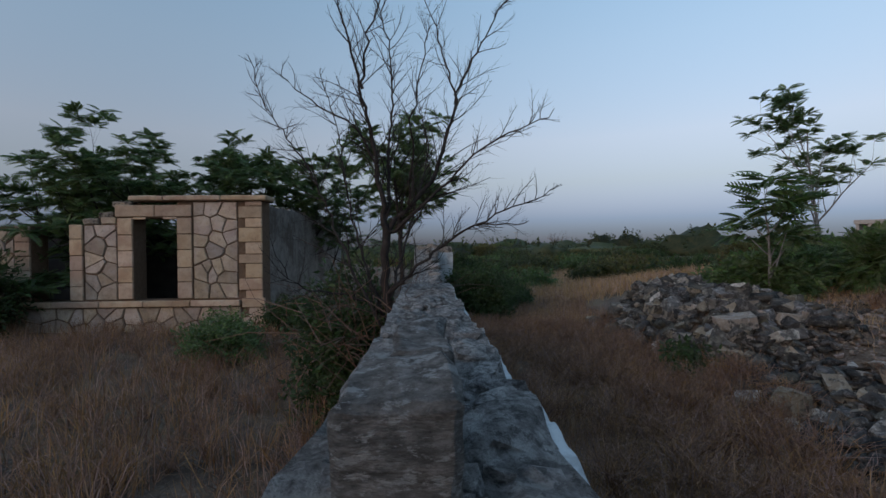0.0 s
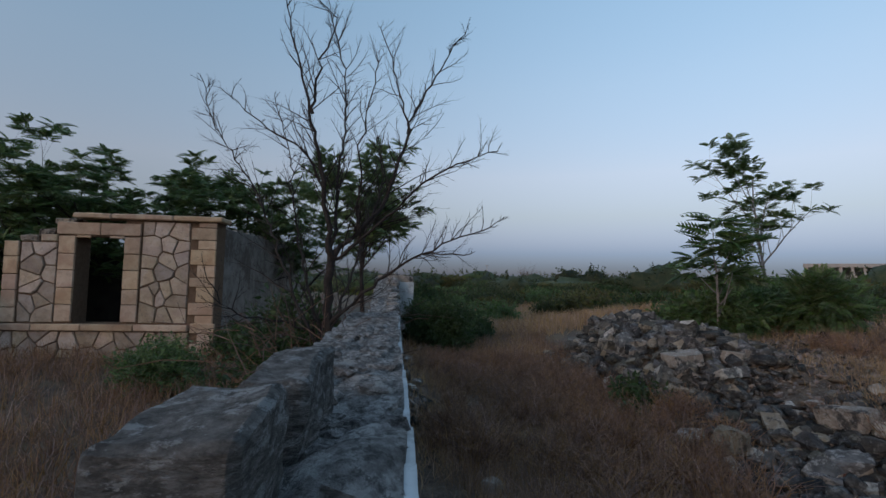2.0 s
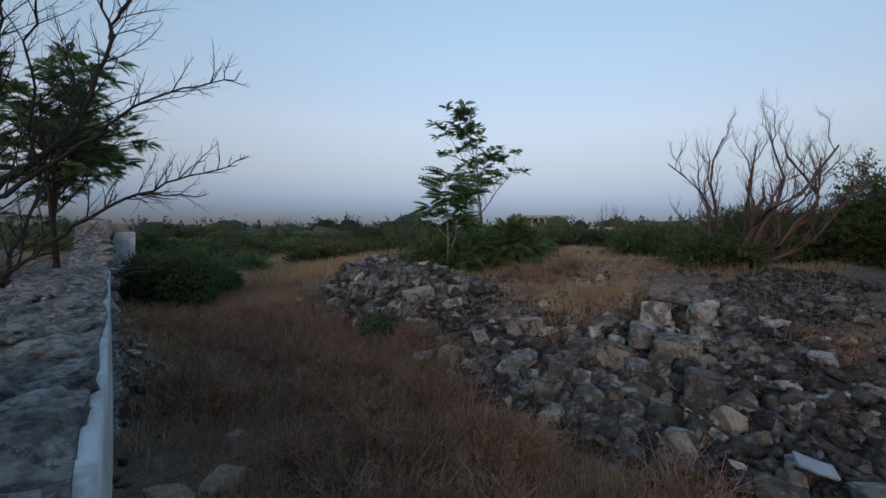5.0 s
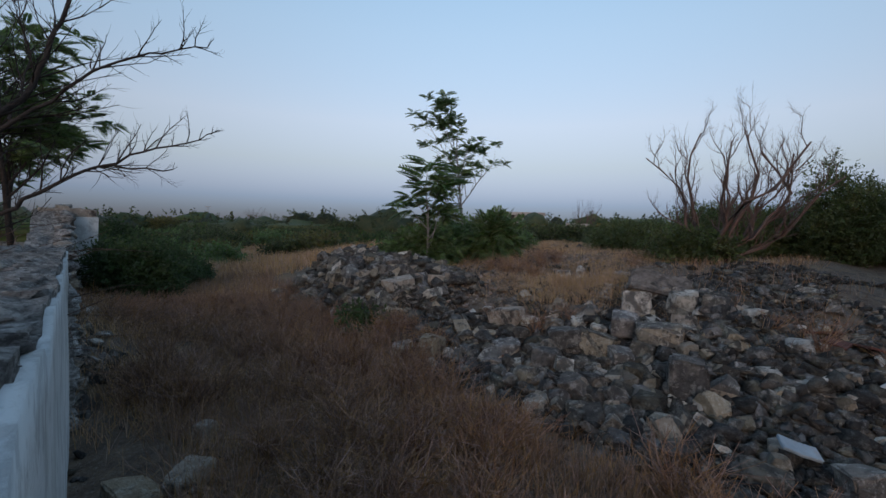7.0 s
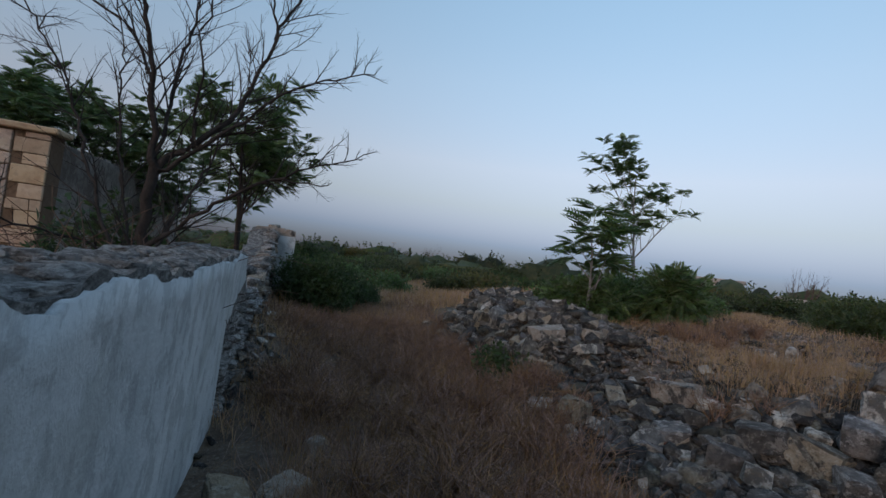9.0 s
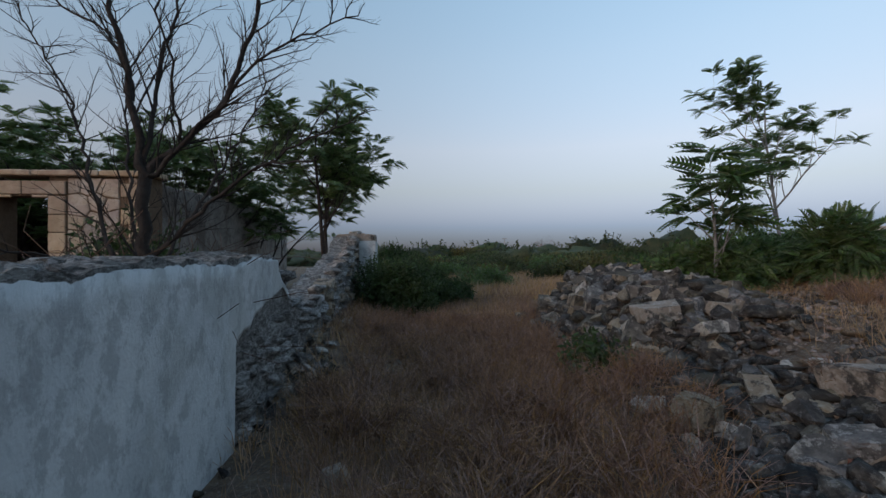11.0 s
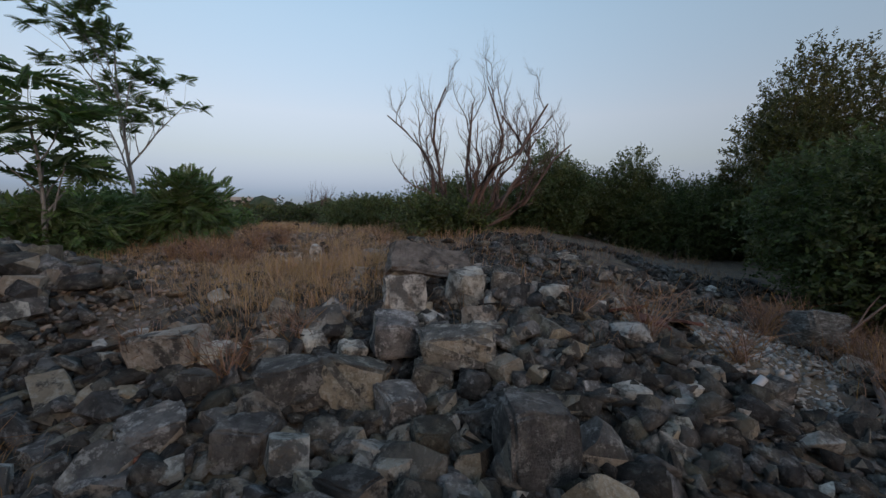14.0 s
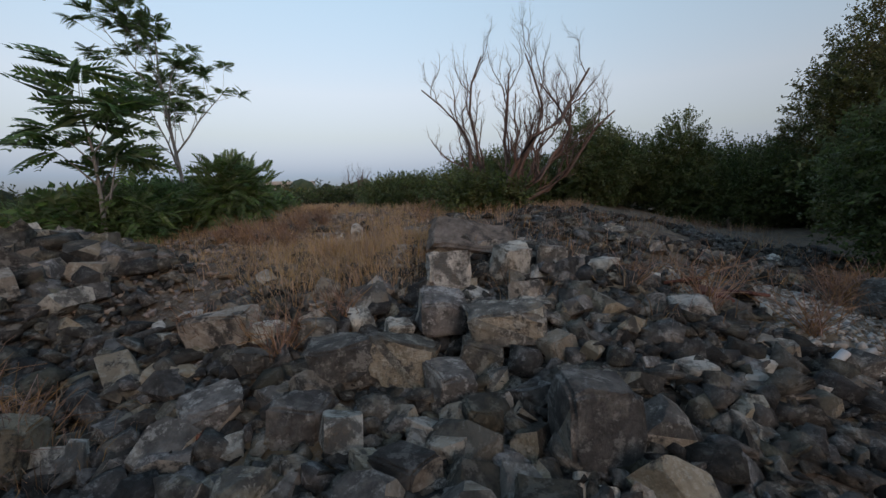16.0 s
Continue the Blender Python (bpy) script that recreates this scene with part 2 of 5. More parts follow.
def lattice(x, y, seed=0):
    """Smooth value noise, -1 to 1, on arrays."""
    x, y = np.asarray(x, float), np.asarray(y, float)
    xi, yi = np.floor(x), np.floor(y)
    fx, fy = smooth01(x - xi), smooth01(y - yi)

    def r(a, b):
        s = np.sin(a * 127.1 + b * 311.7 + seed * 74.7) * 43758.5453
        return (s - np.floor(s)) * 2 - 1

    return (r(xi, yi) * (1 - fx) + r(xi + 1, yi) * fx) * (1 - fy) + (r(xi, yi + 1) * (1 - fx) + r(xi + 1, yi + 1) * fx) * fy


# ---- lie of the land ----
def pile_height(x, y):
    """The heap of field stones at the terrace's edge."""
    x, y = np.asarray(x, float), np.asarray(y, float)
    ridge = 4.75 + 0.12 * (y - 6.0) * 0.6
    along = smooth01((y - 5.2) / 1.9) * (1 - smooth01((y - 9.0) / 0.9))
    across = np.where(x < ridge, 1 - smooth01((ridge - x) / 1.0), 1 - smooth01((x - ridge) / 2.0))
    return 0.62 * along * across


def bank_height(x, y):
    """The ridge of tumbled building stone that runs out from the terrace."""
    x, y = np.asarray(x, float), np.asarray(y, float)
    mid = 3.05 + 0.26 * (x - 5.5)
    dip = 0.15 * (1 - smooth01(np.abs(y - mid) / 1.1)) * smooth01((x - 4.4) / 0.8) * (1 - smooth01((x - 6.3) / 0.8))
    crest = 0.06 * (1 - smooth01(np.abs(y - mid) / 0.9)) * smooth01((x - 6.5) / 0.6) * (1 - smooth01((x - 8.0) / 1.2))
    return crest - dip


def terrain(x, y):
    x, y = np.asarray(x, float), np.asarray(y, float)
    edge = 3.6 + 0.28 * np.maximum(y - 9.0, 0) + 0.7 * np.maximum(1.5 - y, 0) * 0.4
    rise = smooth01((x - edge) / 3.2) * 0.68
    rise = rise * (0.36 + 0.64 * smooth01((y + 0.2) / 3.4)) + 0.32 * smooth01((x - 6.5) / 4.5) * (0.4 + 0.6 * smooth01((y + 1.0) / 4.0))
    rise = rise * (1 - 0.85 * smooth01((y - 12.0) / 7.0) * (1 - smooth01((x - 14.0) / 10.0)))
    far = np.hypot(x, y)
    rise = rise * (1 - 0.5 * smooth01((far - 25) / 40))
    rise = rise - 3.0 * smooth01((far - 28) / 105) * (1 - 0.55 * smooth01((x - y * 0.8) / 40))
    left = -0.06 * smooth01((0.4 - x) / 1.0) + 0.26 * smooth01((2.1 - x) / 1.1) * smooth01((x + 0.4) / 0.8) * smooth01((y - 5.2) / 1.6) * (1 - smooth01((y - 10.5) / 2.0))
    bumps = 0.035 * lattice(x * 1.3, y * 1.3, 1) + 0.018 * lattice(x * 4.1, y * 4.1, 2) + 0.25 * lattice(x / 17, y / 17, 3) * smooth01((far - 18) / 25)
    return rise + left + bumps + pile_height(x, y) + bank_height(x, y)


def z_at(x, y):
    return float(terrain(x, y))


def lines(lo, hi, step, reach, grow=1.22):
    mid = list(np.arange(lo, hi + 1e-6, step))
    a, b, s = [], [], step
    p, q = lo, hi
    while q < reach:
        s *= grow
        p, q = p - s, q + s
        a.append(p)
        b.append(q)
    return np.array(a[::-1] + mid + b)


gx, gy = lines(-9.0, 13.0, 0.13, 2500), lines(-3.0, 15.0, 0.13, 2500)
XX, YY = np.meshgrid(gx, gy)
GV = np.stack([XX.ravel(), YY.ravel(), terrain(XX, YY).ravel()], 1)
ii = np.arange(len(gx) - 1)[None, :] + len(gx) * np.arange(len(gy) - 1)[:, None]
GF = np.stack([ii, ii + 1, ii + 1 + len(gx), ii + len(gx)], -1).reshape(-1, 4)
ground = thing("ground", fast_mesh("ground", GV, GF, M_EARTH), "dry brown earth with straw, dust and stone chips", "ground", kind="structure")
ground.data.polygons.foreach_set("use_smooth", [True] * len(ground.data.polygons))


# ---- stones ----
def hull_stone(seed, boxy=0.78, points=12):
    """An angular broken stone about 1 across, standing on z = 0."""
    r = random.Random(seed)
    bm = bmesh.new()
    for _ in range(points):
        v = Vector((r.gauss(0, 1), r.gauss(0, 1), r.gauss(0, 1))).normalized()
        b = v / max(abs(c) for c in v)
        v = v.lerp(b, boxy) * r.uniform(0.8, 1.0) * 0.5
        v.x += v.z * r.uniform(-0.06, 0.06)
        bm.verts.new(v)
    res = bmesh.ops.convex_hull(bm, input=bm.verts[:])
    junk = list({g for g in res["geom_interior"] + res["geom_unused"] if isinstance(g, bmesh.types.BMVert)})
    bmesh.ops.delete(bm, geom=junk, context="VERTS")
    bmesh.ops.triangulate(bm, faces=bm.faces[:])
    return bm


def cut_stone(seed, cuts=4, jitter=0.12):
    """A squared building stone about 1 across, with broken corners."""
    r = random.Random(seed)
    bm = bmesh.new()
    bmesh.ops.create_cube(bm, size=0.9)
    for v in bm.verts:
        v.co += Vector((r.uniform(-jitter, jitter), r.uniform(-jitter, jitter), r.uniform(-jitter, jitter)))
    for _ in range(cuts):
        d = Vector((r.choice((-1, 1)) * r.uniform(0.3, 1), r.choice((-1, 1)) * r.uniform(0.3, 1), r.choice((-1, 1)) * r.uniform(0.15, 1))).normalized()
        far = max(v.co.dot(d) for v in bm.verts)
        bmesh.ops.bisect_plane(bm, geom=bm.verts[:] + bm.edges[:] + bm.faces[:], plane_co=d * far * r.uniform(0.66, 0.86), plane_no=d, clear_outer=True)
    corners = [v.co.copy() for v in bm.verts]
    bm.free()
    bm = bmesh.new()
    for c in corners:
        bm.verts.new(c)
    res = bmesh.ops.convex_hull(bm, input=bm.verts[:])
    junk = list({g for g in res["geom_interior"] + res["geom_unused"] if isinstance(g, bmesh.types.BMVert)})
    bmesh.ops.delete(bm, geom=junk, context="VERTS")
    bmesh.ops.recalc_face_normals(bm, faces=bm.faces[:])
    bmesh.ops.dissolve_limit(bm, angle_limit=0.09, verts=bm.verts[:], edges=bm.edges[:])
    return bm


def broken_faces(bm, seed, share):
    """Freshly broken faces take the second material; the weathered crust keeps the first."""
    r = random.Random(seed + 7)
    for f in bm.faces:
        f.material_index = 1 if f.normal.z < 0.6 and r.random() < share else 0


def stone_set(material, n, seed, boxy=0.8, fresh=None, share=0.25):
    out = []
    for i in range(n):
        bm = cut_stone(seed + i) if i % 3 else hull_stone(seed + i, boxy)
        if fresh:
            bm.normal_update()
            broken_faces(bm, seed + i, share)
        bmesh.ops.triangulate(bm, faces=bm.faces[:])
        me = bm_mesh("stone", bm, material)
        if fresh:
            me.materials.append(fresh)
        out.append(me)
    return out


def worn_stone(name, seed, size, material, fresh=None, share=0.45):
    """A larger stone with bevelled, chipped edges and a rough skin."""
    bm = cut_stone(seed, 3, 0.08)
    bm.normal_update()
    if fresh:
        broken_faces(bm, seed, share)
    bmesh.ops.bevel(bm, geom=bm.edges[:], offset=0.055, segments=2, affect="EDGES")
    bmesh.ops.triangulate(bm, faces=bm.faces[:])
    bmesh.ops.subdivide_edges(bm, edges=[e for e in bm.edges if e.calc_length() > 0.12], cuts=2, use_grid_fill=True)
    for v in bm.verts:
        v.co += noise.noise_vector(v.co * 4 + Vector((seed, 0, 0))) * 0.05 + noise.noise_vector(v.co * 9 + Vector((seed, 5, 0))) * 0.03 + noise.noise_vector(v.co * 23 + Vector((seed, 9, 0))) * 0.012
        v.co = Vector((v.co.x * size[0], v.co.y * size[1], v.co.z * size[2])) * 0.95
    me = bm_mesh(name, bm, material)
    if fresh:
        me.materials.append(fresh)
    return me


SET_ROCK = stone_set(M_ROCK, 16, 100, 0.8, M_TAN_ROCK, 0.2)
SET_TAN = stone_set(M_TAN_ROCK, 5, 200)
SET_WHITE = stone_set(M_WHITE_ROCK, 4, 300, 0.7)


def spun(r, tilt=0.5):
    return Euler((r.gauss(0, tilt), r.gauss(0, tilt), r.uniform(0, 6.28)))


def stone_parts(parent, spots, r, tan=0.14, white=0.12):
    """Stones as pieces of a heap; spots are rows of x, y, z, size."""
    for x, y, z, s in spots:
        u = r.random()
        me = r.choice(SET_WHITE if u < white else SET_TAN if u < white + tan else SET_ROCK)
        sc = (s * r.uniform(0.8, 1.3), s * r.uniform(0.7, 1.1), s * r.uniform(0.5, 0.85))
        part("stone", me, parent, "", Matrix.LocRotScale((x, y, z), spun(r, 0.4), sc))


TEMPLATES = []
for _i in range(10):
    _b = hull_stone(900 + _i, 0.8, 10)
    _b.verts.index_update()
    TEMPLATES.append((np.array([v.co[:] for v in _b.verts]), np.array([[v.index for v in f.verts] for f in _b.faces])))
    _b.free()


def stone_stuff(name, xs, ys, sizes, label, material, r, lift=0.1, flat=0.55):
    """Many small stones as one mesh."""
    zs = terrain(xs, ys)
    V, F, base = [], [], 0
    for x, y, z, s in zip(xs, ys, zs, sizes):
        v, f = TEMPLATES[int(r.integers(len(TEMPLATES)))]
        rot = np.array(Euler((r.normal(0, 0.4), r.normal(0, 0.4), r.uniform(0, 6.28))).to_matrix())
        V.append((v * (s * r.uniform(0.8, 1.4), s * r.uniform(0.7, 1.1), s * flat * r.uniform(0.7, 1.3))) @ rot.T + (x, y, z + s * lift))
        F.append(f + base)
        base += len(v)
    return thing(name, fast_mesh(name, np.concatenate(V), np.concatenate(F), material), label, "rubble", kind="stuff")


# ---- branches, leaves and grass ----
class Wood:
    """Collects tapered branch tubes into one mesh."""

    def __init__(self):
        self.v, self.f = [], []

    def tube(self, pts, radii, sides):
        base = len(self.v)
        for i, (p, rad) in enumerate(zip(pts, radii)):
            d = (pts[min(i + 1, len(pts) - 1)] - pts[max(i - 1, 0)]).normalized()
            a = d.orthogonal().normalized()
            b = d.cross(a)
            for k in range(sides):
                w = 2 * math.pi * k / sides
                self.v.append(p + (a * math.cos(w) + b * math.sin(w)) * rad)
        for i in range(len(pts) - 1):
            for k in range(sides):
                q = base + i * sides
                self.f.append((q + k, q + (k + 1) % sides, q + sides + (k + 1) % sides, q + sides + k))

    def mesh(self, name, material):
        return mesh_of(name, self.v, self.f, material, True)


def limb(wood, r, start, way, length, radius, depth, tips, spread=0.6, kids=(3, 5), wander=0.25, lift=0.15, ratio=0.62, bare=0.25):
    """One limb that bends, tapers and carries smaller ones."""
    n = 6 if depth > 1 else 4
    pts, p, d = [start.copy()], start.copy(), way.normalized()
    for _ in range(n):
        d = (d + Vector((r.gauss(0, wander), r.gauss(0, wander), r.gauss(0, wander * 0.7) + lift * 0.3))).normalized()
        p = p + d * (length / n)
        pts.append(p.copy())
    radii = [radius * (1 - 0.72 * i / n) for i in range(n + 1)]
    wood.tube(pts, radii, 6 if radius > 0.03 else 4 if radius > 0.008 else 3)
    tips.append((pts[-1], d, depth))
    if depth <= 0:
        return
    many = r.randint(*kids)
    for _k in range(many):
        t = bare + (1.0 - bare) * (_k + r.uniform(0.1, 0.9)) / many
        i = min(int(t * n), n - 1)
        q = pts[i].lerp(pts[i + 1], t * n - i)
        along = (pts[i + 1] - pts[i]).normalized()
        side = Vector((r.gauss(0, 1), r.gauss(0, 1), r.gauss(0, 0.6))).cross(along).normalized()
        nd = (along + side * r.uniform(0.6, 1.3) * spread + Vector((0, 0, lift))).normalized()
        limb(wood, r, q, nd, length * ratio * r.uniform(0.7, 1.15) * (1.15 - 0.4 * t), radius * (1 - 0.72 * t) * 0.62, depth - 1, tips, spread, kids, wander, lift, ratio, 0.1)


def leaflet(length, width, droop=0.0):
    """A leaf folded along its rib: 6 corners, 2 quads."""
    v = np.array([(0, 0, 0), (length * 0.35, width / 2, -droop * 0.2), (length, 0, -droop), (length * 0.35, -width / 2, -droop * 0.2), (length * 0.4, 0, width * 0.15)])
    f = np.array([(0, 4, 1, 1), (4, 2, 1, 1), (0, 3, 4, 4), (4, 3, 2, 2)])[:, :3]
    return v, f


def compound(length, pairs, leaf, width, droop):
    """A feathered leaf: leaflets in pairs along a drooping rib. It points along x."""
    V, F, base = [], [], 0
    for i in range(pairs):
        t = 0.22 + 0.78 * i / (pairs - 1)
        px, pz = length * t, -droop * t * t
        size = leaf * (0.75 + 0.5 * math.sin(math.pi * t))
        for side in (-1, 1):
            v, f = leaflet(size, width * size / leaf, size * 0.25)
            a = side * radians(68 - 28 * t)
            c, s = math.cos(a), math.sin(a)
            V.append(np.stack([v[:, 0] * c - v[:, 1] * s + px, v[:, 0] * s + v[:, 1] * c, v[:, 2] + pz], 1))
            F.append(f + base)
            base += len(v)
    v = np.array([(0, 0, 0.004), (length, 0, 0.004 - droop), (length * 0.5, 0.006, -droop * 0.25)])
    V.append(v)
    F.append(np.array([(0, 2, 1)]) + base)
    return np.concatenate(V), np.concatenate(F)


def sprig(n, reach, leaf, width, r):
    """A twig's end with n single leaves about it, pointing along x."""
    V, F, base = [], [], 0
    for i in range(n):
        v, f = leaflet(leaf * r.uniform(0.7, 1.2), width, leaf * 0.2)
        rot = np.array(Euler((r.uniform(-0.8, 0.8), r.uniform(-0.9, 0.6), r.uniform(-2.0, 2.0))).to_matrix())
        V.append(v @ rot.T + (reach * i / n, r.gauss(0, 0.02), r.gauss(0, 0.02)))
        F.append(f + base)
        base += len(v)
    return np.concatenate(V), np.concatenate(F)


def spread_leaves(name, spots, templates, material, r, size=(0.8, 1.2)):
    """Leaf templates set at spots of (place, way), merged to one crown."""
    V, F, base = [], [], 0
    for p, d in spots:
        v, f = templates[r.randrange(len(templates))]
        d = Vector(d).normalized()
        m = np.array((d.to_track_quat("X", "Z").to_matrix() @ Euler((r.gauss(0, 0.5), 0, 0)).to_matrix()))
        V.append(v * r.uniform(*size) @ m.T + np.array(p))
        F.append(f + base)
        base += len(v)
    return fast_mesh(name, np.concatenate(V), np.concatenate(F), material)


def blades(name, xs, ys, tall, material, label, seed, width=0.0045, lean=0.75):
    """Grass: each blade a bent, tapering strip; all blades are one mesh."""
    g = np.random.default_rng(seed)
    n = len(xs)
    h = tall * g.uniform(0.45, 1.15, n)
    z = terrain(xs, ys) - 0.01
    a, w = AIM[n], g.uniform(0, 6.283, n)
    bend = h * np.abs(g.normal(0, lean, n))
    dx, dy = np.cos(a) * bend, np.sin(a) * bend
    wx, wy = np.cos(w) * width / 2, np.sin(w) * width / 2
    low = np.stack([xs, ys, z], 1)
    mid = low + np.stack([dx * 0.35, dy * 0.35, h * 0.6], 1)
    top = low + np.stack([dx, dy, h * (1 - 0.25 * (bend / h) ** 2)], 1)
    s = np.stack([wx, wy, np.zeros(n)], 1)
    V = np.stack([low - s, low + s, mid - s * 0.8, mid + s * 0.8, top], 1).reshape(-1, 3)
    b = np.arange(n)[:, None] * 5
    F = np.concatenate([b + (0, 1, 3), b + (0, 3, 2), b + (2, 3, 4)], 1).reshape(-1, 3)
    return thing(name, fast_mesh(name, V, F, material), label, "grass", kind="stuff")


AIM = {}


def tufts(g, n, per, x0, x1, y0, y1, radius, keep=None):
    """Blade places: n tufts of about per blades each inside a stretch of ground."""
    cx, cy = g.uniform(x0, x1, n), g.uniform(y0, y1, n)
    if keep is not None:
        ok = keep(cx, cy)
        cx, cy = cx[ok], cy[ok]
    k = len(cx)
    rad = radius * g.uniform(0.4, 1.3, k)
    ox, oy = g.normal(0, 1, (k, per)) * rad[:, None], g.normal(0, 1, (k, per)) * rad[:, None]
    xs, ys = (cx[:, None] + ox).ravel(), (cy[:, None] + oy).ravel()
    AIM[len(xs)] = (np.arctan2(oy, ox) + g.normal(0, 0.7, (k, per))).ravel()
    return xs, ys


# ---- boundary wall ----
WALL_R, WALL_L, WALL_Y0, WALL_Y1 = 0.935, 0.42, 0.97, 6.1


def wall_top(y):
    """Height of the wall's ragged head along its length."""
    y = np.asarray(y, float)
    whole = 1.305 + 0.05 * smooth01((3.2 - y) / 1.8)
    broken = np.interp(y, [5.7, 6.2, 6.8, 7.6, 8.6, 9.6, 10.6, 11.2, 11.9], [1.22, 0.82, 0.62, 0.72, 0.95, 1.15, 1.30, 1.62, 1.70])
    return np.where(y < 5.7, whole, broken) + 0.03 * lattice(y * 5, y * 0, 5)


def masonry_core():
    """The wall's core: a ragged slab with thickness."""
    ys = np.arange(WALL_Y0, 11.9, 0.07)
    cols = 8
    V, F = [], []
    for y in ys:
        top = float(wall_top(y))
        for i in range(cols + 1):
            x = WALL_L + (WALL_R - WALL_L) * i / cols
            V.append((x + 0.015 * float(lattice(y * 6, i, 6)), y, top + 0.035 * float(lattice(y * 7, x * 9, 7)) + 0.02 * float(lattice(y * 17, x * 19, 8))))
        V.append((WALL_R - 0.01, y, -0.25))
        V.append((WALL_L + 0.01, y, -0.25))
    k = cols + 3
    for j in range(len(ys) - 1):
        a = j * k
        for i in range(k):
            F.append((a + i, a + (i + 1) % k, a + k + (i + 1) % k, a + k + i))
    F.append(tuple(range(k - 1, -1, -1)))
    F.append(tuple(range((len(ys) - 1) * k, len(ys) * k)))
    return mesh_of("wall_1", V, F, M_WALL_TOP)


wall_1 = thing("wall_1", masonry_core(), "low stone boundary wall with pale blue plaster, broken at its end", "wall", kind="structure")


CUT = 4.72


def plaster_sheet():
    """The painted coat on the side of the wall, with a ragged head and a broken end."""
    ys = np.arange(WALL_Y0 + 0.02, 6.05, 0.025)
    rows = 14
    V, F = [], []
    for y in ys:
        head = float(wall_top(y)) - 0.008 - 0.032 * max(0.0, float(lattice(y * 5.5, 1, 11))) - 0.014 * abs(float(lattice(y * 17, 2, 12))) - 0.01 * abs(float(lattice(y * 31, 2, 15)))
        head -= 0.02 * float(smooth01((1.36 - y) / 0.2))
        foot = -0.15 if y < CUT else float(np.interp(y, [CUT, CUT + 0.9, 6.1], [0.72, 0.98, 1.02])) + 0.05 * float(lattice(y * 8, 3, 13))
        foot = min(foot, head - 0.05)
        for i in range(rows + 1):
            z = foot + (head - foot) * i / rows
            V.append((WALL_R + 0.018 + 0.006 * float(lattice(y * 1.5, z * 2, 14)), y, z))
    n = len(V)
    V += [(x - 0.028, y, z) for x, y, z in V]
    k = rows + 1
    m = len(ys)
    for j in range(m - 1):
        for i in range(rows):
            a = j * k + i
            F.append((a, a + k, a + k + 1, a + 1))
        F.append((j * k + rows, (j + 1) * k + rows, (j + 1) * k + rows + n, j * k + rows + n))
        F.append(((j + 1) * k, j * k, j * k + n, (j + 1) * k + n))
    for i in range(rows):
        F.append((i + 1, i, i + n, i + 1 + n))
        a = (m - 1) * k + i
        F.append((a, a + 1, a + 1 + n, a + n))
    return mesh_of("plaster", V, F, M_PLASTER, True)


part("plaster", plaster_sheet(), wall_1, "pale blue-white plaster coat, streaked and chipped")

r = random.Random(3)
SET_SLAB = [bm_mesh("stone", hull_stone(400 + i, 0.75, 14), M_WALL_TOP) for i in range(8)]
y = WALL_Y0 + 0.1
while y < 5.75:
    s = r.uniform(0.09, 0.2)
    part("stone", r.choice(SET_SLAB), wall_1, "", Matrix.LocRotScale((WALL_R - 0.09 + r.uniform(-0.03, 0.015), y, float(wall_top(y)) - 0.022 + r.uniform(-0.012, 0.012)), Euler((r.gauss(0, 0.06), r.gauss(0, 0.06), r.uniform(-0.25, 0.25))), (r.uniform(0.11, 0.2), s * 1.15, r.uniform(0.06, 0.10))))
    y += s * 0.95
for _ in range(210):
    y = r.uniform(1.1, 5.7)
    part("stone", r.choice(SET_SLAB), wall_1, "", Matrix.LocRotScale((r.uniform(WALL_L + 0.05, WALL_R - 0.14), y, float(wall_top(y)) - 0.004), Euler((r.gauss(0, 0.08), r.gauss(0, 0.08), r.uniform(0, 6.28))), (r.uniform(0.04, 0.12), r.uniform(0.03, 0.10), r.uniform(0.03, 0.055))))
part("stone", worn_stone("stone", 481, (0.06, 0.15, 0.11), M_TAN_ROCK), wall_1, "tan stone laid bare", Matrix.Translation((WALL_R + 0.008, 1.165, 1.30)))
# bare courses beyond the plaster
yy = 4.86
while yy < 11.9:
    top = float(wall_top(yy)) if yy > 5.9 else float(np.interp(yy, [4.72, 5.62, 6.1], [0.58, 0.84, 0.90]))
    zz = 0.02
    while zz < top + 0.03:
        s = r.uniform(0.13, 0.3)
        hh = r.uniform(0.07, 0.13)
        me = r.choice(SET_SLAB + SET_TAN) if yy > 7.8 else r.choice(SET_SLAB)
        part("stone", me, wall_1, "", Matrix.LocRotScale((WALL_R - 0.07 + r.uniform(-0.05, 0.04), yy + r.uniform(-0.08, 0.08), zz + hh / 2), Euler((r.gauss(0, 0.08), r.gauss(0, 0.08), r.uniform(-0.3, 0.3))), (r.uniform(0.18, 0.32), s * 1.2, hh * 1.35)))
        zz += hh
    yy += 0.21


def blue_pier():
    """The plastered pier where the far length of wall stands to its full height."""
    pier = thing("wall_2", box_mesh("wall_2", (0.50, 11.2, -0.2), (1.30, 11.75, 1.70), M_TAN_ROCK, 0.02, 0.03, 5, 4), "plastered stone pier at the wall's far end", "wall", kind="structure")
    part("plaster", box_mesh("plaster", (0.98, 11.17, 0.0), (1.325, 11.197, 1.56), M_PLASTER, 0.004, 0.008, 4, 9), pier, "pale blue plaster")
    part("plaster", box_mesh("plaster", (1.302, 11.2, 0.0), (1.325, 11.7, 1.55), M_PLASTER, 0.004, 0.006, 4, 10), pier, "pale blue plaster")
    for k in range(9):
        part("stone", SET_TAN[k % 5], pier, "", Matrix.LocRotScale((0.6 + 0.18 * (k % 3), 11.35 + 0.15 * (k // 3), 1.66), Euler((0, 0, k)), (0.24, 0.2, 0.12)))
    return pier


blue_pier()


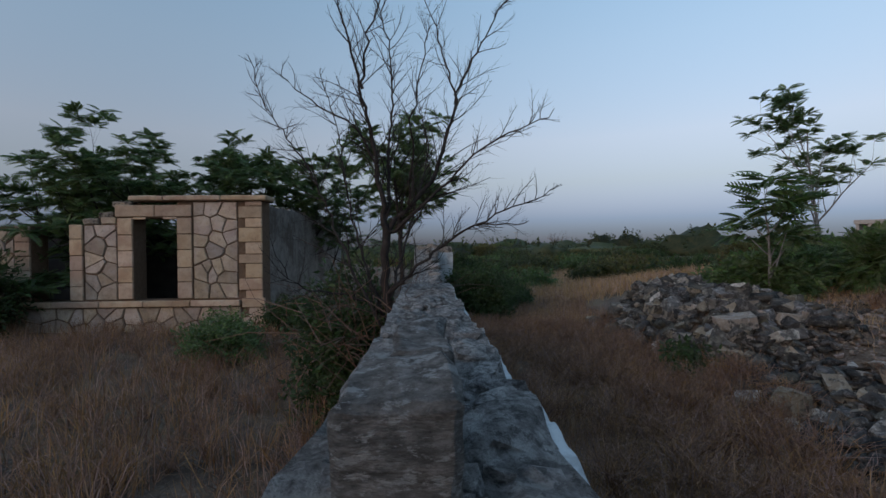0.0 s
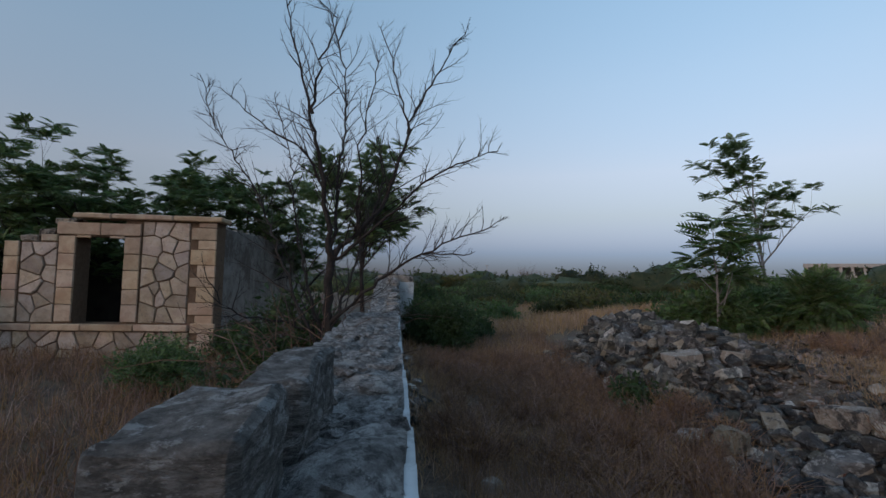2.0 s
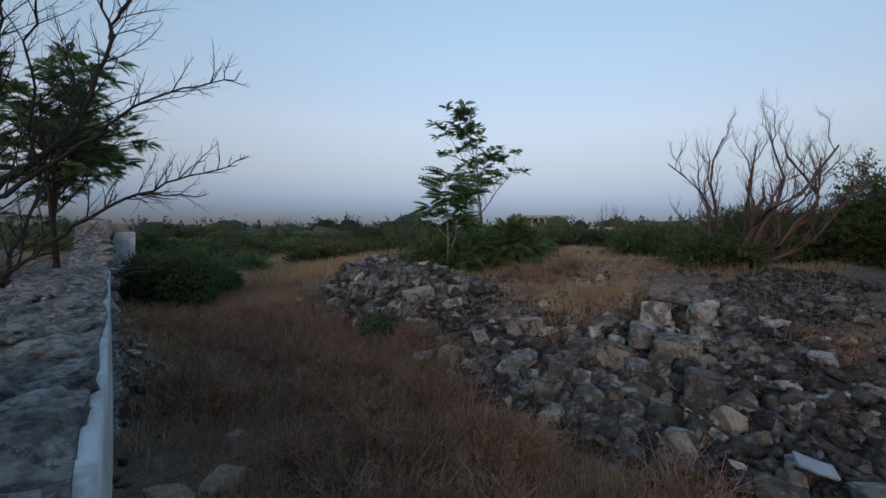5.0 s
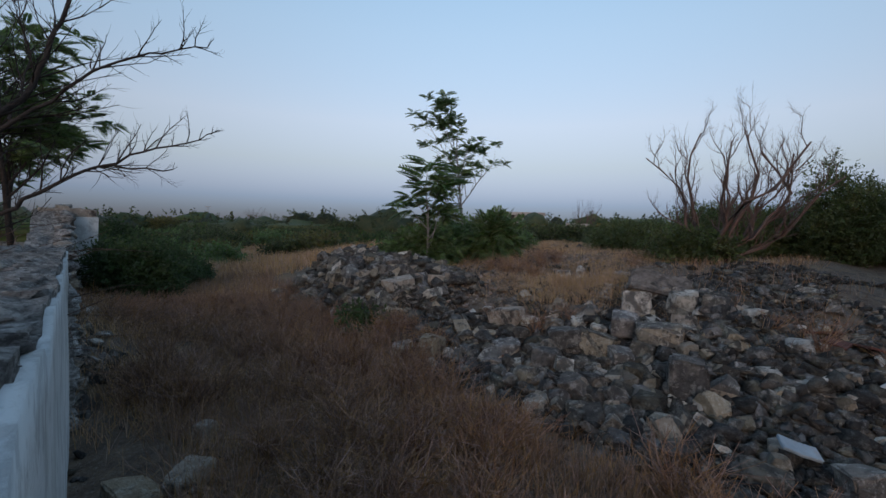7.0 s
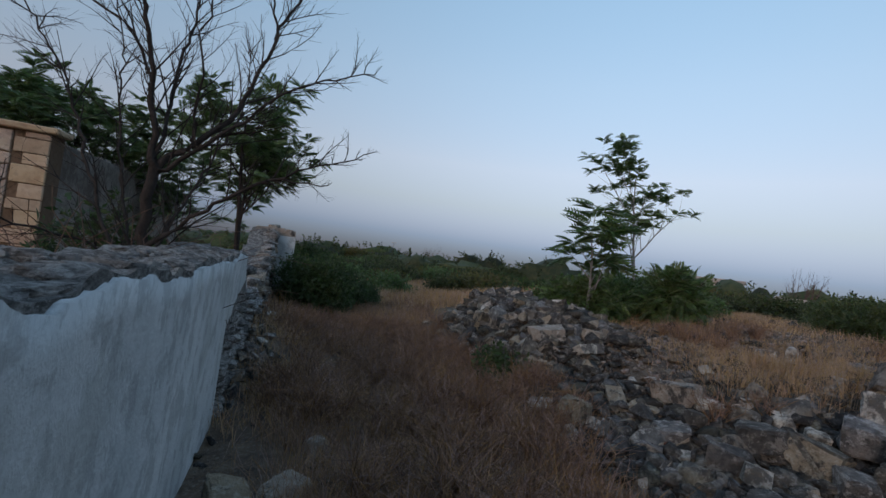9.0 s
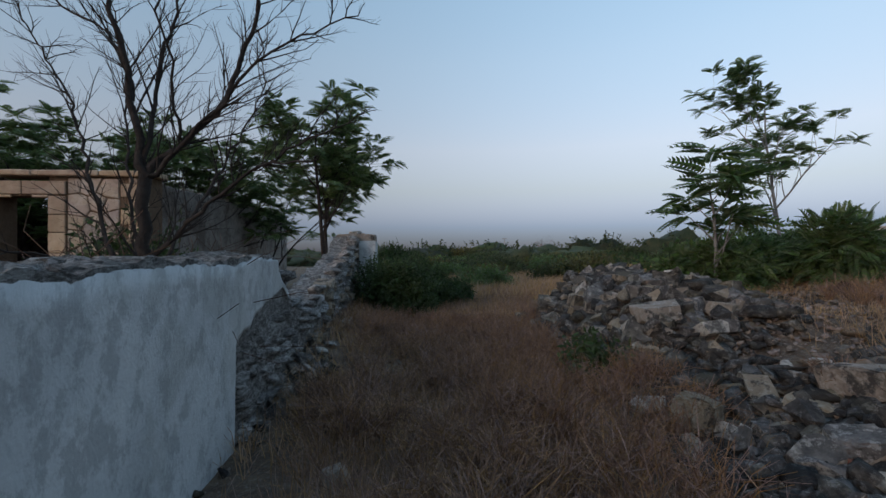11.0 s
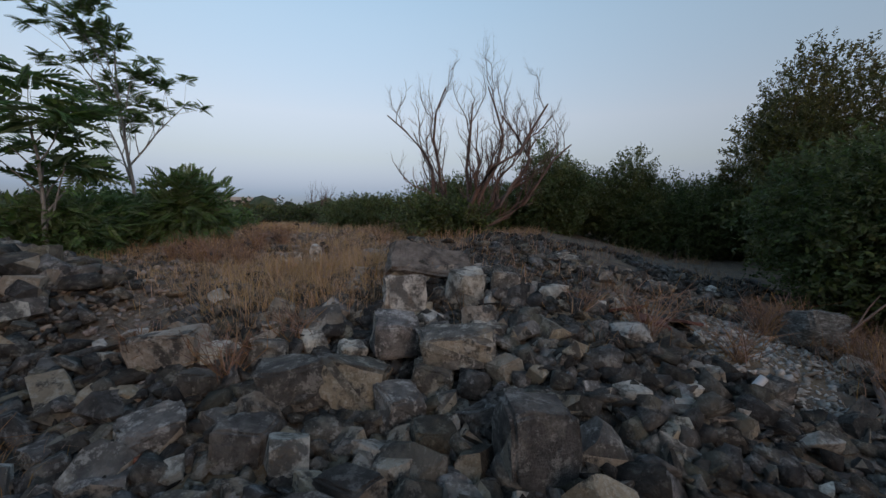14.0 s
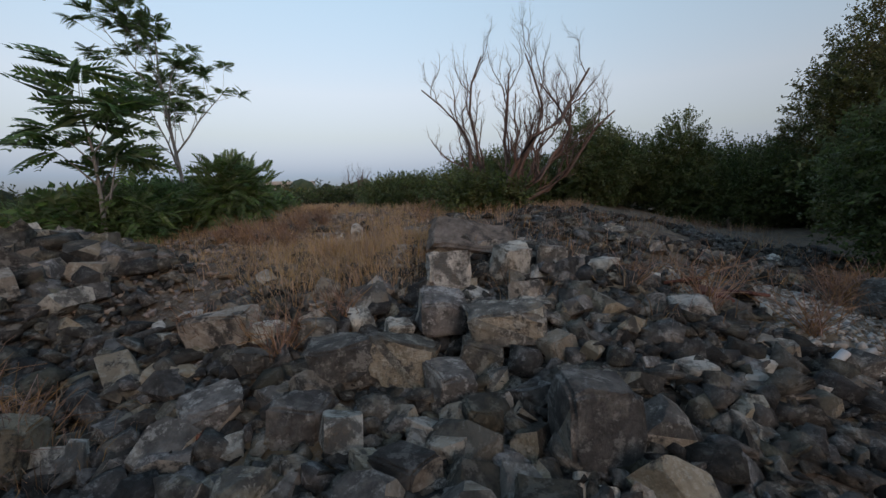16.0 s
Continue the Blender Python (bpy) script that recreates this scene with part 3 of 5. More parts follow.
def capped_block(lo, hi, seed, label):
    return thing("masonry_block", box_mesh("masonry_block", lo, hi, M_BLOCK, 0.014, 0.02, 22, seed), label, "stone block", "blocks on the wall")


capped_block((0.515, 1.17, 1.33), (0.705, 1.47, 1.545), 1, "rough grey stone block standing on the wall's head")
capped_block((0.565, 1.56, 1.33), (0.712, 2.05, 1.53), 2, "lichened grey block with pale top on the wall")

# ---- ruined house ----
HY, HT = 10.38, 0.42


def clip_poly(poly, p, nrm):
    """The part of a flat polygon on the inner side of a line."""
    out = []
    for i in range(len(poly)):
        a, b = poly[i], poly[(i + 1) % len(poly)]
        da, db = (a - p).dot(nrm), (b - p).dot(nrm)
        if da <= 0:
            out.append(a)
        if da * db < 0:
            out.append(a + (b - a) * (da / (da - db)))
    return out


def crazy_cells(x0, x1, z0, z1, cell, r):
    """Irregular flagstone outlines that fill a panel."""
    nx, nz = max(1, round((x1 - x0) / cell)), max(1, round((z1 - z0) / cell))
    seeds = []
    for i in range(nx):
        for j in range(nz):
            seeds.append(Vector((x0 + (i + 0.5 + r.uniform(-0.47, 0.47)) * (x1 - x0) / nx, z0 + (j + 0.5 + r.uniform(-0.47, 0.47)) * (z1 - z0) / nz)))
    for s in seeds:
        poly = [Vector((x0, z0)), Vector((x1, z0)), Vector((x1, z1)), Vector((x0, z1))]
        for o in seeds:
            if o is not s and poly:
                poly = clip_poly(poly, (s + o) / 2, (o - s).normalized())
        if len(poly) > 2:
            yield poly


def flag_mesh(poly, y, gap, depth, r):
    """A flagstone from its outline: drawn in by the joint, standing proud, with a bevelled face."""
    c = sum(poly, Vector((0, 0))) / len(poly)

    def inset(d):
        q = poly
        pts = []
        for v in q:
            w = v - c
            pts.append(c + w * max(0.2, 1 - d / max(w.length, 0.02)))
        return pts

    back, front = inset(gap), inset(gap + 0.016)
    tilt = r.uniform(-0.006, 0.006)
    V = [(p.x, y, p.y) for p in back] + [(p.x, y - depth * 0.6, p.y) for p in back] + [(p.x, y - depth + tilt, p.y) for p in front]
    n = len(poly)
    F = [tuple(range(2 * n, 3 * n))]
    for k in (0, 1):
        for i in range(n):
            F.append((k * n + i, k * n + (i + 1) % n, (k + 1) * n + (i + 1) % n, (k + 1) * n + i))
    me = mesh_of("flagstone", V, F, M_FLAG)
    bm = bmesh.new()
    bm.from_mesh(me)
    bmesh.ops.recalc_face_normals(bm, faces=bm.faces[:])
    bm.to_mesh(me)
    bm.free()
    return me


def ruined_house():
    r = random.Random(21)
    house = thing("ruined_house", None, "roofless stone house with tan window surrounds and flagstone facing", "house")
    # wall lengths between the openings: x0, x1, z0, z1
    pieces = [(-2.85, -4.66, -0.2, 2.74), (-5.58, -6.25, -0.2, 2.36), (-6.25, -6.90, -0.2, 2.24), (-4.66, -5.58, -0.2, 0.60), (-4.66, -5.58, 2.38, 2.66),
              (-5.58, -5.95, 2.36, 2.58), (-6.90, -7.70, -0.2, 0.60), (-7.70, -9.10, -0.2, 2.22), (-9.10, -9.95, -0.2, 0.60), (-9.95, -13.0, -0.2, 2.0)]
    front = None
    for x0, x1, z0, z1 in pieces:
        ob = part("wall", box_mesh("wall", (min(x0, x1), HY, z0), (max(x0, x1), HY + HT, z1), M_MORTAR), house, "front wall length bedded in dark mortar")
        front = front or ob
    side = part("wall", box_mesh("wall", (-3.27, HY + HT, -0.2), (-2.85, 19.4, 2.66), M_RENDER, 0.01, 0.02, 10, 3), house, "grey rendered side wall")
    part("wall", box_mesh("wall", (-13.0, 19.0, -0.2), (-3.3, 19.4, 2.3), M_RENDER, 0.01, 0.03, 10, 5), house, "grey rendered back wall")
    # inner wall behind the openings, in one near-black tone
    part("wall", box_mesh("wall", (-12.9, 12.6, -0.2), (-3.3, 12.9, 2.2), M_DARK, 0.01, 0.03, 8, 6), house, "near-black inner wall behind the window openings")
    part("wall", box_mesh("wall", (-13.4, HY, -0.2), (-13.0, 19.4, 2.0), M_RENDER, 0.01, 0.03, 8, 8), house, "grey rendered end wall")
    # the worn head of the grey side wall
    for k in range(34):
        part("stone", SET_TAN[k % 5], side, "", Matrix.LocRotScale((-3.06, HY + HT + 0.2 + k * 0.26, 2.67), Euler((r.gauss(0, 0.1), r.gauss(0, 0.1), r.uniform(0, 6))), (r.uniform(0.2, 0.42), r.uniform(0.2, 0.34), r.uniform(0.06, 0.16))))

    def ashlar(x0, x1, z0, z1, proud=0.05, name="ashlar_block"):
        g = 0.006
        me = box_mesh(name, (min(x0, x1) + g, HY - proud, z0 + g), (max(x0, x1) - g, HY + 0.0, z1 - g), M_ASHLAR, 0.012)
        return part(name, me, front)

    def column(x0, x1, z0, z1, n):
        cuts = [z0 + (z1 - z0) * k / n + (r.uniform(-0.03, 0.03) if 0 < k < n else 0) for k in range(n + 1)]
        for a, b in zip(cuts, cuts[1:]):
            ashlar(x0, x1, a, b)

    # window surrounds
    column(-4.34, -4.66, 0.64, 2.38, 5)
    column(-5.58, -5.90, 0.64, 2.38, 5)
    column(-6.62, -6.90, 0.62, 2.25, 5)
    column(-7.70, -8.02, 0.62, 2.22, 5)
    column(-8.78, -9.10, 0.62, 2.20, 5)
    column(-9.95, -10.3, 0.62, 2.0, 5)
    # lintel with a low arch cut from its underside
    for x0, x1 in ((-4.34, -5.12), (-5.12, -5.95)):
        ashlar(x0, x1, 2.40, 2.66)
    ashlar(-4.66, -4.95, 2.34, 2.40, 0.045)
    ashlar(-5.30, -5.58, 2.34, 2.40, 0.045)
    # corner quoins, long and short in turn
    z, k = 0.60, 0
    while z < 2.70:
        h = min(0.2 + 0.06 * (k % 3), 2.73 - z)
        ashlar(-2.85, -3.36 if k % 2 else -3.22, z, z + h, 0.045)
        z += h
        k += 1
    z, k = -0.2, 0
    while z < 0.44:
        ashlar(-2.80, -3.30 if k % 2 else -3.15, z, z + 0.21, 0.06)
        z += 0.21
        k += 1
    # sill course and cornice
    x = -3.32
    while x > -12.6:
        w = r.uniform(0.6, 1.1)
        me = box_mesh("sill_stone", (x - w + 0.006, HY - 0.11, 0.47), (x - 0.006, HY, 0.60), M_ASHLAR, 0.015, 0.006, 2, int(-x * 10))
        part("sill_stone", me, front)
        x -= w
    for x0, x1 in ((-2.72, -3.7), (-3.7, -4.9), (-4.9, -5.62)):
        me = box_mesh("cornice_stone", (x1 + 0.004, HY - 0.13, 2.745), (x0 - 0.004, HY + HT, 2.85), M_ASHLAR, 0.02, 0.012, 3, int(-x0 * 7))
        part("cornice_stone", me, front)
    for x0, x1, z0 in ((-5.62, -6.0, 2.66), (-6.0, -6.3, 2.44), (-6.3, -6.62, 2.3)):
        part("stone", box_mesh("stone", (x1, HY - 0.02, z0 - 0.06), (x0, HY + HT - 0.05, z0 + 0.07), M_TAN_ROCK, 0.02, 0.03, 3, int(-x0 * 9)), front)
    # flagstone panels
    for x0, x1, z0, z1, cell in ((-4.32, -3.38, 0.62, 2.72, 0.30), (-6.60, -5.92, 0.62, 2.24, 0.28), (-6.25, -5.92, 2.26, 2.40, 0.3), (-8.76, -8.04, 0.62, 2.18, 0.28), (-12.6, -10.32, 0.62, 1.95, 0.4), (-12.6, -3.32, -0.12, 0.46, 0.30)):
        for poly in crazy_cells(x0, x1, z0, z1, cell, r):
            part("flagstone", flag_mesh(poly, HY, r.uniform(0.012, 0.024), r.uniform(0.022, 0.042), r), front)
    return house


ruined_house()

# ---- stone heaps ----
# stones that stand out
HERO = [
    # x, y, height of its middle, size, turn, crust, broken face, label
    (6.40, 3.40, 0.70, (0.32, 0.40, 0.36), 0.45, M_WHITE_ROCK, None, "broken white limestone block on the rubble"),
    (6.62, 2.98, 0.72, (0.30, 0.30, 0.36), 0.9, M_WHITE_ROCK, None, "cream limestone block tilted on the rubble"),
    (6.95, 2.98, 0.80, (0.20, 0.20, 0.18), 0.4, M_WHITE_ROCK, None, "small pale stone on the rubble's crest"),
    (6.85, 2.68, 0.74, (0.30, 0.28, 0.28), 0.3, M_ROCK, M_WHITE_ROCK, "pale squared stone on the rubble"),
    (6.20, 2.74, 0.54, (0.24, 0.22, 0.26), 1.4, M_TAN_ROCK, None, "rounded tan stone under pale blocks"),
    (5.66, 2.76, 0.545, (0.34, 0.52, 0.22), 0.35, M_ROCK, M_TAN_ROCK, "long grey capstone with pale underside"),
    (5.76, 3.20, 0.55, (0.32, 0.32, 0.28), 0.6, M_ROCK, M_TAN_ROCK, "squared tan stone with a clean face"),
    (5.36, 3.28, 0.33, (0.34, 0.40, 0.34), 0.3, M_ROCK, M_TAN_ROCK, "large tan and grey stone, leaning"),
    (5.22, 3.60, 0.36, (0.36, 0.42, 0.32), 0.75, M_ROCK, None, "large grey stone, leaning"),
    (5.56, 3.42, 0.44, (0.20, 0.18, 0.20), 0.75, M_WHITE_ROCK, None, "small white stone wedged between large ones"),
    (5.52, 2.86, 0.35, (0.26, 0.28, 0.24), 0.2, M_ROCK, M_TAN_ROCK, "tan block under the capstone"),
    (5.58, 2.46, 0.40, (0.20, 0.18, 0.20), 0.8, M_TAN_ROCK, None, "broken tan stone beside the capstone"),
    (5.05, 2.24, 0.24, (0.34, 0.36, 0.44), 0.5, M_ROCK, M_TAN_ROCK, "big upright grey boulder on the rubble"),
    (5.10, 2.72, 0.24, (0.24, 0.29, 0.19), 0.7, M_ROCK, None, "dark squared stone on the rubble"),
    (4.62, 2.36, 0.12, (0.27, 0.27, 0.21), 0.1, M_ROCK, None, "dark grey squared stone on the rubble"),
    (4.68, 2.92, 0.17, (0.27, 0.24, 0.21), 1.2, M_ROCK, M_TAN_ROCK, "dark grey squared stone, tipped"),
    (4.82, 3.55, 0.20, (0.32, 0.29, 0.22), 0.4, M_ROCK, None, "large grey stone on the rubble"),
    (4.72, 4.02, 0.22, (0.27, 0.32, 0.21), 0.9, M_ROCK, M_TAN_ROCK, "brownish stone on the rubble"),
    (5.08, 4.12, 0.34, (0.24, 0.26, 0.18), 0.3, M_ROCK, None, "grey flat stone on the rubble"),
    (5.46, 3.92, 0.43, (0.24, 0.24, 0.18), 0.5, M_ROCK, M_TAN_ROCK, "grey stone at the terrace edge"),
    (5.38, 4.18, 0.42, (0.14, 0.14, 0.12), 0.2, M_WHITE_ROCK, None, "small white stone at the terrace edge"),
    (4.35, 3.48, 0.10, (0.22, 0.22, 0.21), 0.2, M_ROCK, None, "grey upright stone at the rubble's foot"),
    (4.20, 4.70, 0.20, (0.34, 0.32, 0.28), 0.6, M_TAN_ROCK, None, "pinkish tan stone at the heap's foot"),
    (5.26, 4.52, 0.46, (0.34, 0.46, 0.24), 0.3, M_TAN_ROCK, None, "brownish stone on the terrace edge"),
    (4.05, 2.30, 0.05, (0.18, 0.18, 0.14), 0.3, M_ROCK, None, "grey square stone lying in dry grass"),
    (4.28, 1.46, 0.11, (0.24, 0.32, 0.12), 0.35, M_ROCK, M_TAN_ROCK, "broad pale slab lying on rubble"),
    (4.55, 1.05, 0.17, (0.27, 0.24, 0.18), 0.7, M_ROCK, None, "grey stone in dry grass"),
    (5.58, 1.80, 0.26, (0.16, 0.20, 0.12), 0.7, M_WHITE_ROCK, None, "flat pale stone among dark chips"),
    (7.68, 5.06, 0.86, (0.13, 0.13, 0.27), 0.2, M_WHITE_ROCK, None, "white upright stone on the terrace"),
    (7.62, 5.36, 0.80, (0.20, 0.26, 0.17), 0.8, M_WHITE_ROCK, None, "white rounded stone on the terrace"),
    (1.22, 3.55, 0.07, (0.26, 0.34, 0.14), 0.2, M_TAN_ROCK, None, "flat pale stone at the wall's foot"),
    (1.52, 3.62, 0.06, (0.30, 0.22, 0.12), 0.9, M_TAN_ROCK, None, "flat pale stone beside the wall"),
    (1.72, 4.20, 0.06, (0.16, 0.20, 0.14), 0.5, M_TAN_ROCK, None, "small pale stone in the grass"),
    (7.45, 0.26, 0.45, (0.36, 0.40, 0.30), 0.4, M_BLOCK, None, "grey boulder under the hedge"),
    (5.30, 4.20, 0.46, (0.17, 0.15, 0.15), 0.4, M_WHITE_ROCK, None, "small pale stone on gravel"),
    (5.66, 3.75, 0.47, (0.20, 0.18, 0.16), 0.9, M_WHITE_ROCK, None, "pale stone at the gravel edge"),
    (5.25, 2.95, 0.30, (0.30, 0.26, 0.24), 0.7, M_ROCK, None, "dark squared stone in the rubble"),
    (5.72, 1.24, 0.26, (0.13, 0.16, 0.10), 0.4, M_WHITE_ROCK, None, "small white stone among dark chips"),
    (6.30, 1.75, 0.40, (0.26, 0.24, 0.16), 0.2, M_WHITE_ROCK, None, "pale flat stone on dark rubble"),
    (-0.2, 3.6, 0.08, (0.34, 0.30, 0.26), 0.4, M_ROCK, None, "dark stone in grass behind the wall"),
]


def clear(x, y):
    """No heap stone lies where a large one stands."""
    return all(math.hypot(x - h[0], y - h[1]) > 0.42 * max(h[3][0], h[3][1]) for h in HERO)


def heap(name, label, x0, x1, y0, y1, n, sizes, seed, keep, tan=0.13, white=0.12, lift=0.12):
    """A heap whose stones lie on the land; larger ones are pieces of their own."""
    r = random.Random(seed)
    owner = thing(name, None, label, "stone heap")
    spots = []
    while len(spots) < n:
        x, y = r.uniform(x0, x1), r.uniform(y0, y1)
        if keep(x, y, r) and clear(x, y):
            s = r.uniform(*sizes) * (1.3 if r.random() < 0.12 else 1.0)
            spots.append((x, y, z_at(x, y) + s * r.uniform(0.05, lift * 3), s))
    stone_parts(owner, spots, r, tan, white)
    return owner


heap("stone_heap", "long heap of grey lichened field stones", 3.75, 6.6, 5.3, 10.0, 300, (0.15, 0.28), 31, lambda x, y, r: float(pile_height(x, y)) > 0.07 + 0.15 * r.random() or (x < 4.6 and r.random() < 0.25), 0.12, 0.04)
heap("rubble_bank", "bank of tumbled grey building stone", 3.95, 8.2, 1.9, 5.3, 300, (0.10, 0.22), 32, lambda x, y, r: y < 5.4 - (x - 4) * 0.1 and (x < 6.2 or abs(y - 3.05 - 0.26 * (x - 5.5)) < 0.8), 0.22, 0.12)
heap("rubble_spread", "spread of dark rubble and slate", 4.3, 9.5, -0.6, 2.6, 300, (0.06, 0.15), 33, lambda x, y, r: y > -0.5 + 0.25 * (x - 7) and y < 3.0 and math.hypot((x - 7.0) / 0.9, (y - 0.8) / 0.45) > 1, 0.08, 0.14)

heap("fallen_rubble", "grey stones fallen from the broken wall", 0.85, 1.5, 4.9, 9.0, 80, (0.07, 0.18), 34, lambda x, y, r: x < 1.35 - 0.08 * abs(y - 6.3) - 0.25 * r.random(), 0.08, 0.08)
g = np.random.default_rng(5)


def scatter(n, x0, x1, y0, y1, keep):
    x, y = g.uniform(x0, x1, n), g.uniform(y0, y1, n)
    ok = keep(x, y)
    return x[ok], y[ok]


# small fill stones; their dark colour stands in for shade between larger stones
xs, ys = scatter(12500, 3.9, 11.5, -1.5, 6.0, lambda x, y: (x > 4.2 - 0.05 * y) & (y > -1.2 + 0.18 * (x - 7)) & ((y < 3.75) | (x < 5.1)) & (lattice(x * 1.1, y * 1.1, 40) > -0.55) & (np.hypot((x - 7.0) / 0.95, (y - 0.8) / 0.5) > 1))
stone_stuff("rubble_chips", xs, ys, g.gamma(3.0, 0.023, len(xs)) + 0.025, "broken grey stone chips and slate, darkened as shaded gaps", M_ROCK_STUFF, g, 0.12, 0.5)
xs, ys = scatter(3600, 3.85, 8.4, 0.9, 5.0, lambda x, y: (x < 6.3) | (np.abs(y - 3.05 - 0.26 * (x - 5.5)) < 0.9))
stone_stuff("bank_stones", xs, ys, g.gamma(4.0, 0.02, len(xs)) + 0.035, "fist-sized to head-sized grey building stones, darkened as shaded gaps", M_ROCK_STUFF, g, 0.15, 0.75)
xs, ys = scatter(3000, 3.6, 7.2, 4.6, 10.3, lambda x, y: (pile_height(x, y) > 0.04) | ((x < 5.3) & (y < 7) & (x > 4.1)))
stone_stuff("heap_chips", xs, ys, g.gamma(3.0, 0.035, len(xs)) + 0.04, "small grey stones between larger ones, darkened as shaded gaps", M_ROCK_STUFF, g, 0.2)
xs, ys = scatter(420, 0.95, 4.3, 1.0, 11.0, lambda x, y: (x < 2.2 + 0.7 * lattice(y, x, 9)) | (lattice(x * 0.9, y * 0.9, 41) > 0.45))
stone_stuff("path_stones", xs, ys, g.gamma(2.5, 0.02, len(xs)) + 0.03, "loose stones lying in the dry grass", M_ROCK_STUFF, g)
xs, ys = scatter(6500, 4.9, 10.5, 3.6, 8.8, lambda x, y: (lattice(x * 0.6, y * 0.6, 43) > -0.7) & (np.abs(y - 3.05 - 0.26 * (x - 5.5)) > 0.5))
stone_stuff("terrace_gravel", xs, ys, g.gamma(2.5, 0.014, len(xs)) + 0.02, "brownish gravel and small stones on the terrace", M_GRAVEL, g, 0.15, 0.5)
xs, ys = scatter(1500, 6.0, 8.0, 0.3, 1.3, lambda x, y: np.hypot((x - 7.0) / 0.95, (y - 0.8) / 0.5) < 1 + 0.2 * lattice(x * 4, y * 4, 44))
stone_stuff("pale_grit", xs, ys, g.gamma(2.5, 0.010, len(xs)) + 0.012, "pale grey grit in a bare patch among rubble", M_PALE_GRIT, g, 0.1, 0.5)
xs, ys = scatter(900, 6.2, 13.0, 4.0, 11.0, lambda x, y: lattice(x * 0.8, y * 0.8, 42) > 0.05)
stone_stuff("terrace_stones", xs, ys, g.gamma(2.5, 0.03, len(xs)) + 0.04, "pale stones scattered over the terrace", M_ROCK_STUFF, g)

for i, (x, y, z, size, turn, m, fresh, label) in enumerate(HERO):
    z = min(max(z, z_at(x, y) + size[2] * 0.25), z_at(x, y) + size[2] * 0.9)
    thing("stone_block", worn_stone("stone_block", 500 + i, size, m, fresh), label, "stone", "", "", Matrix.LocRotScale((x, y, z), Euler((0.16 * math.sin(i * 2.1), 0.16 * math.cos(i * 1.7), turn)), None))


def leaning_slab():
    me = worn_stone("stone_slab", 611, (0.90, 0.56, 0.20), M_SLAB, M_TAN_ROCK, 0.25)
    return thing("stone_slab", me, "broad brown-grey slab leaning on the rubble's crest", "stone slab", m=Matrix.LocRotScale((7.05, 3.45, z_at(7.05, 3.45) + 0.12), Euler((radians(28), radians(10), radians(-62))), None))


leaning_slab()


def brick(x, y, turn):
    return thing("brick", box_mesh("brick", (-0.05, -0.10, -0.03), (0.05, 0.10, 0.03), M_BRICK, 0.006, 0.004, 2, 3), "red clay brick lying in the rubble", "brick", m=Matrix.LocRotScale((x, y, z_at(x, y) + 0.07), Euler((0.5, 0.2, turn)), None))


brick(4.58, 3.98, 0.4)


def blue_fragment():
    me = box_mesh("plaster_fragment", (-0.06, -0.12, -0.014), (0.06, 0.12, 0.014), M_BLUE, 0.006, 0.008, 3, 6)
    return thing("plaster_fragment", me, "flat piece of faded blue plaster on rubble", "plaster", m=Matrix.LocRotScale((4.55, 1.36, z_at(4.55, 1.36) + 0.16), Euler((0.3, -0.3, 0.6)), None))


blue_fragment()


def pipe_piece():
    bm = bmesh.new()
    bmesh.ops.create_cone(bm, cap_ends=False, segments=18, radius1=0.024, radius2=0.024, depth=0.12)
    bmesh.ops.create_cone(bm, cap_ends=False, segments=18, radius1=0.020, radius2=0.020, depth=0.12)
    return thing("pipe", bm_mesh("pipe", bm, M_PIPE), "short grey-white pipe standing in the rubble", "pipe", m=Matrix.LocRotScale((5.95, 1.13, z_at(5.95, 1.13) + 0.10), Euler((0.7, 0.5, 0)), None))


pipe_piece()
for k, (x, y) in enumerate(((6.75, 1.55), (6.95, 1.35), (7.05, 1.7))):
    thing("roof_tile", box_mesh("roof_tile", (-0.15, -0.1, -0.012), (0.15, 0.1, 0.012), M_RUST, 0.004, 0.008, 3, k), "broken red roof tile on rubble", "tile", "broken tiles", "", Matrix.LocRotScale((x, y, z_at(x, y) + 0.07), Euler((0.2, 0.1 * k, k * 0.8)), None))


def fallen_pole(a, b, radius):
    w = Wood()
    a, b = Vector(a), Vector(b)
    w.tube([a, a.lerp(b, 0.5) + Vector((0, 0, 0.03)), b], [radius, radius * 0.9, radius * 0.7], 7)
    return thing("fallen_branch", w.mesh("fallen_branch", M_PALE_BARK), "bare dead branch fallen from the hedge", "branch")


fallen_pole((7.25, 0.12, 0.48), (7.75, -0.55, 0.80), 0.009)
fallen_pole((7.35, 0.05, 0.46), (8.0, -0.45, 0.70), 0.007)
fallen_pole((5.9, 0.55, 0.24), (6.9, 0.15, 0.30), 0.02)


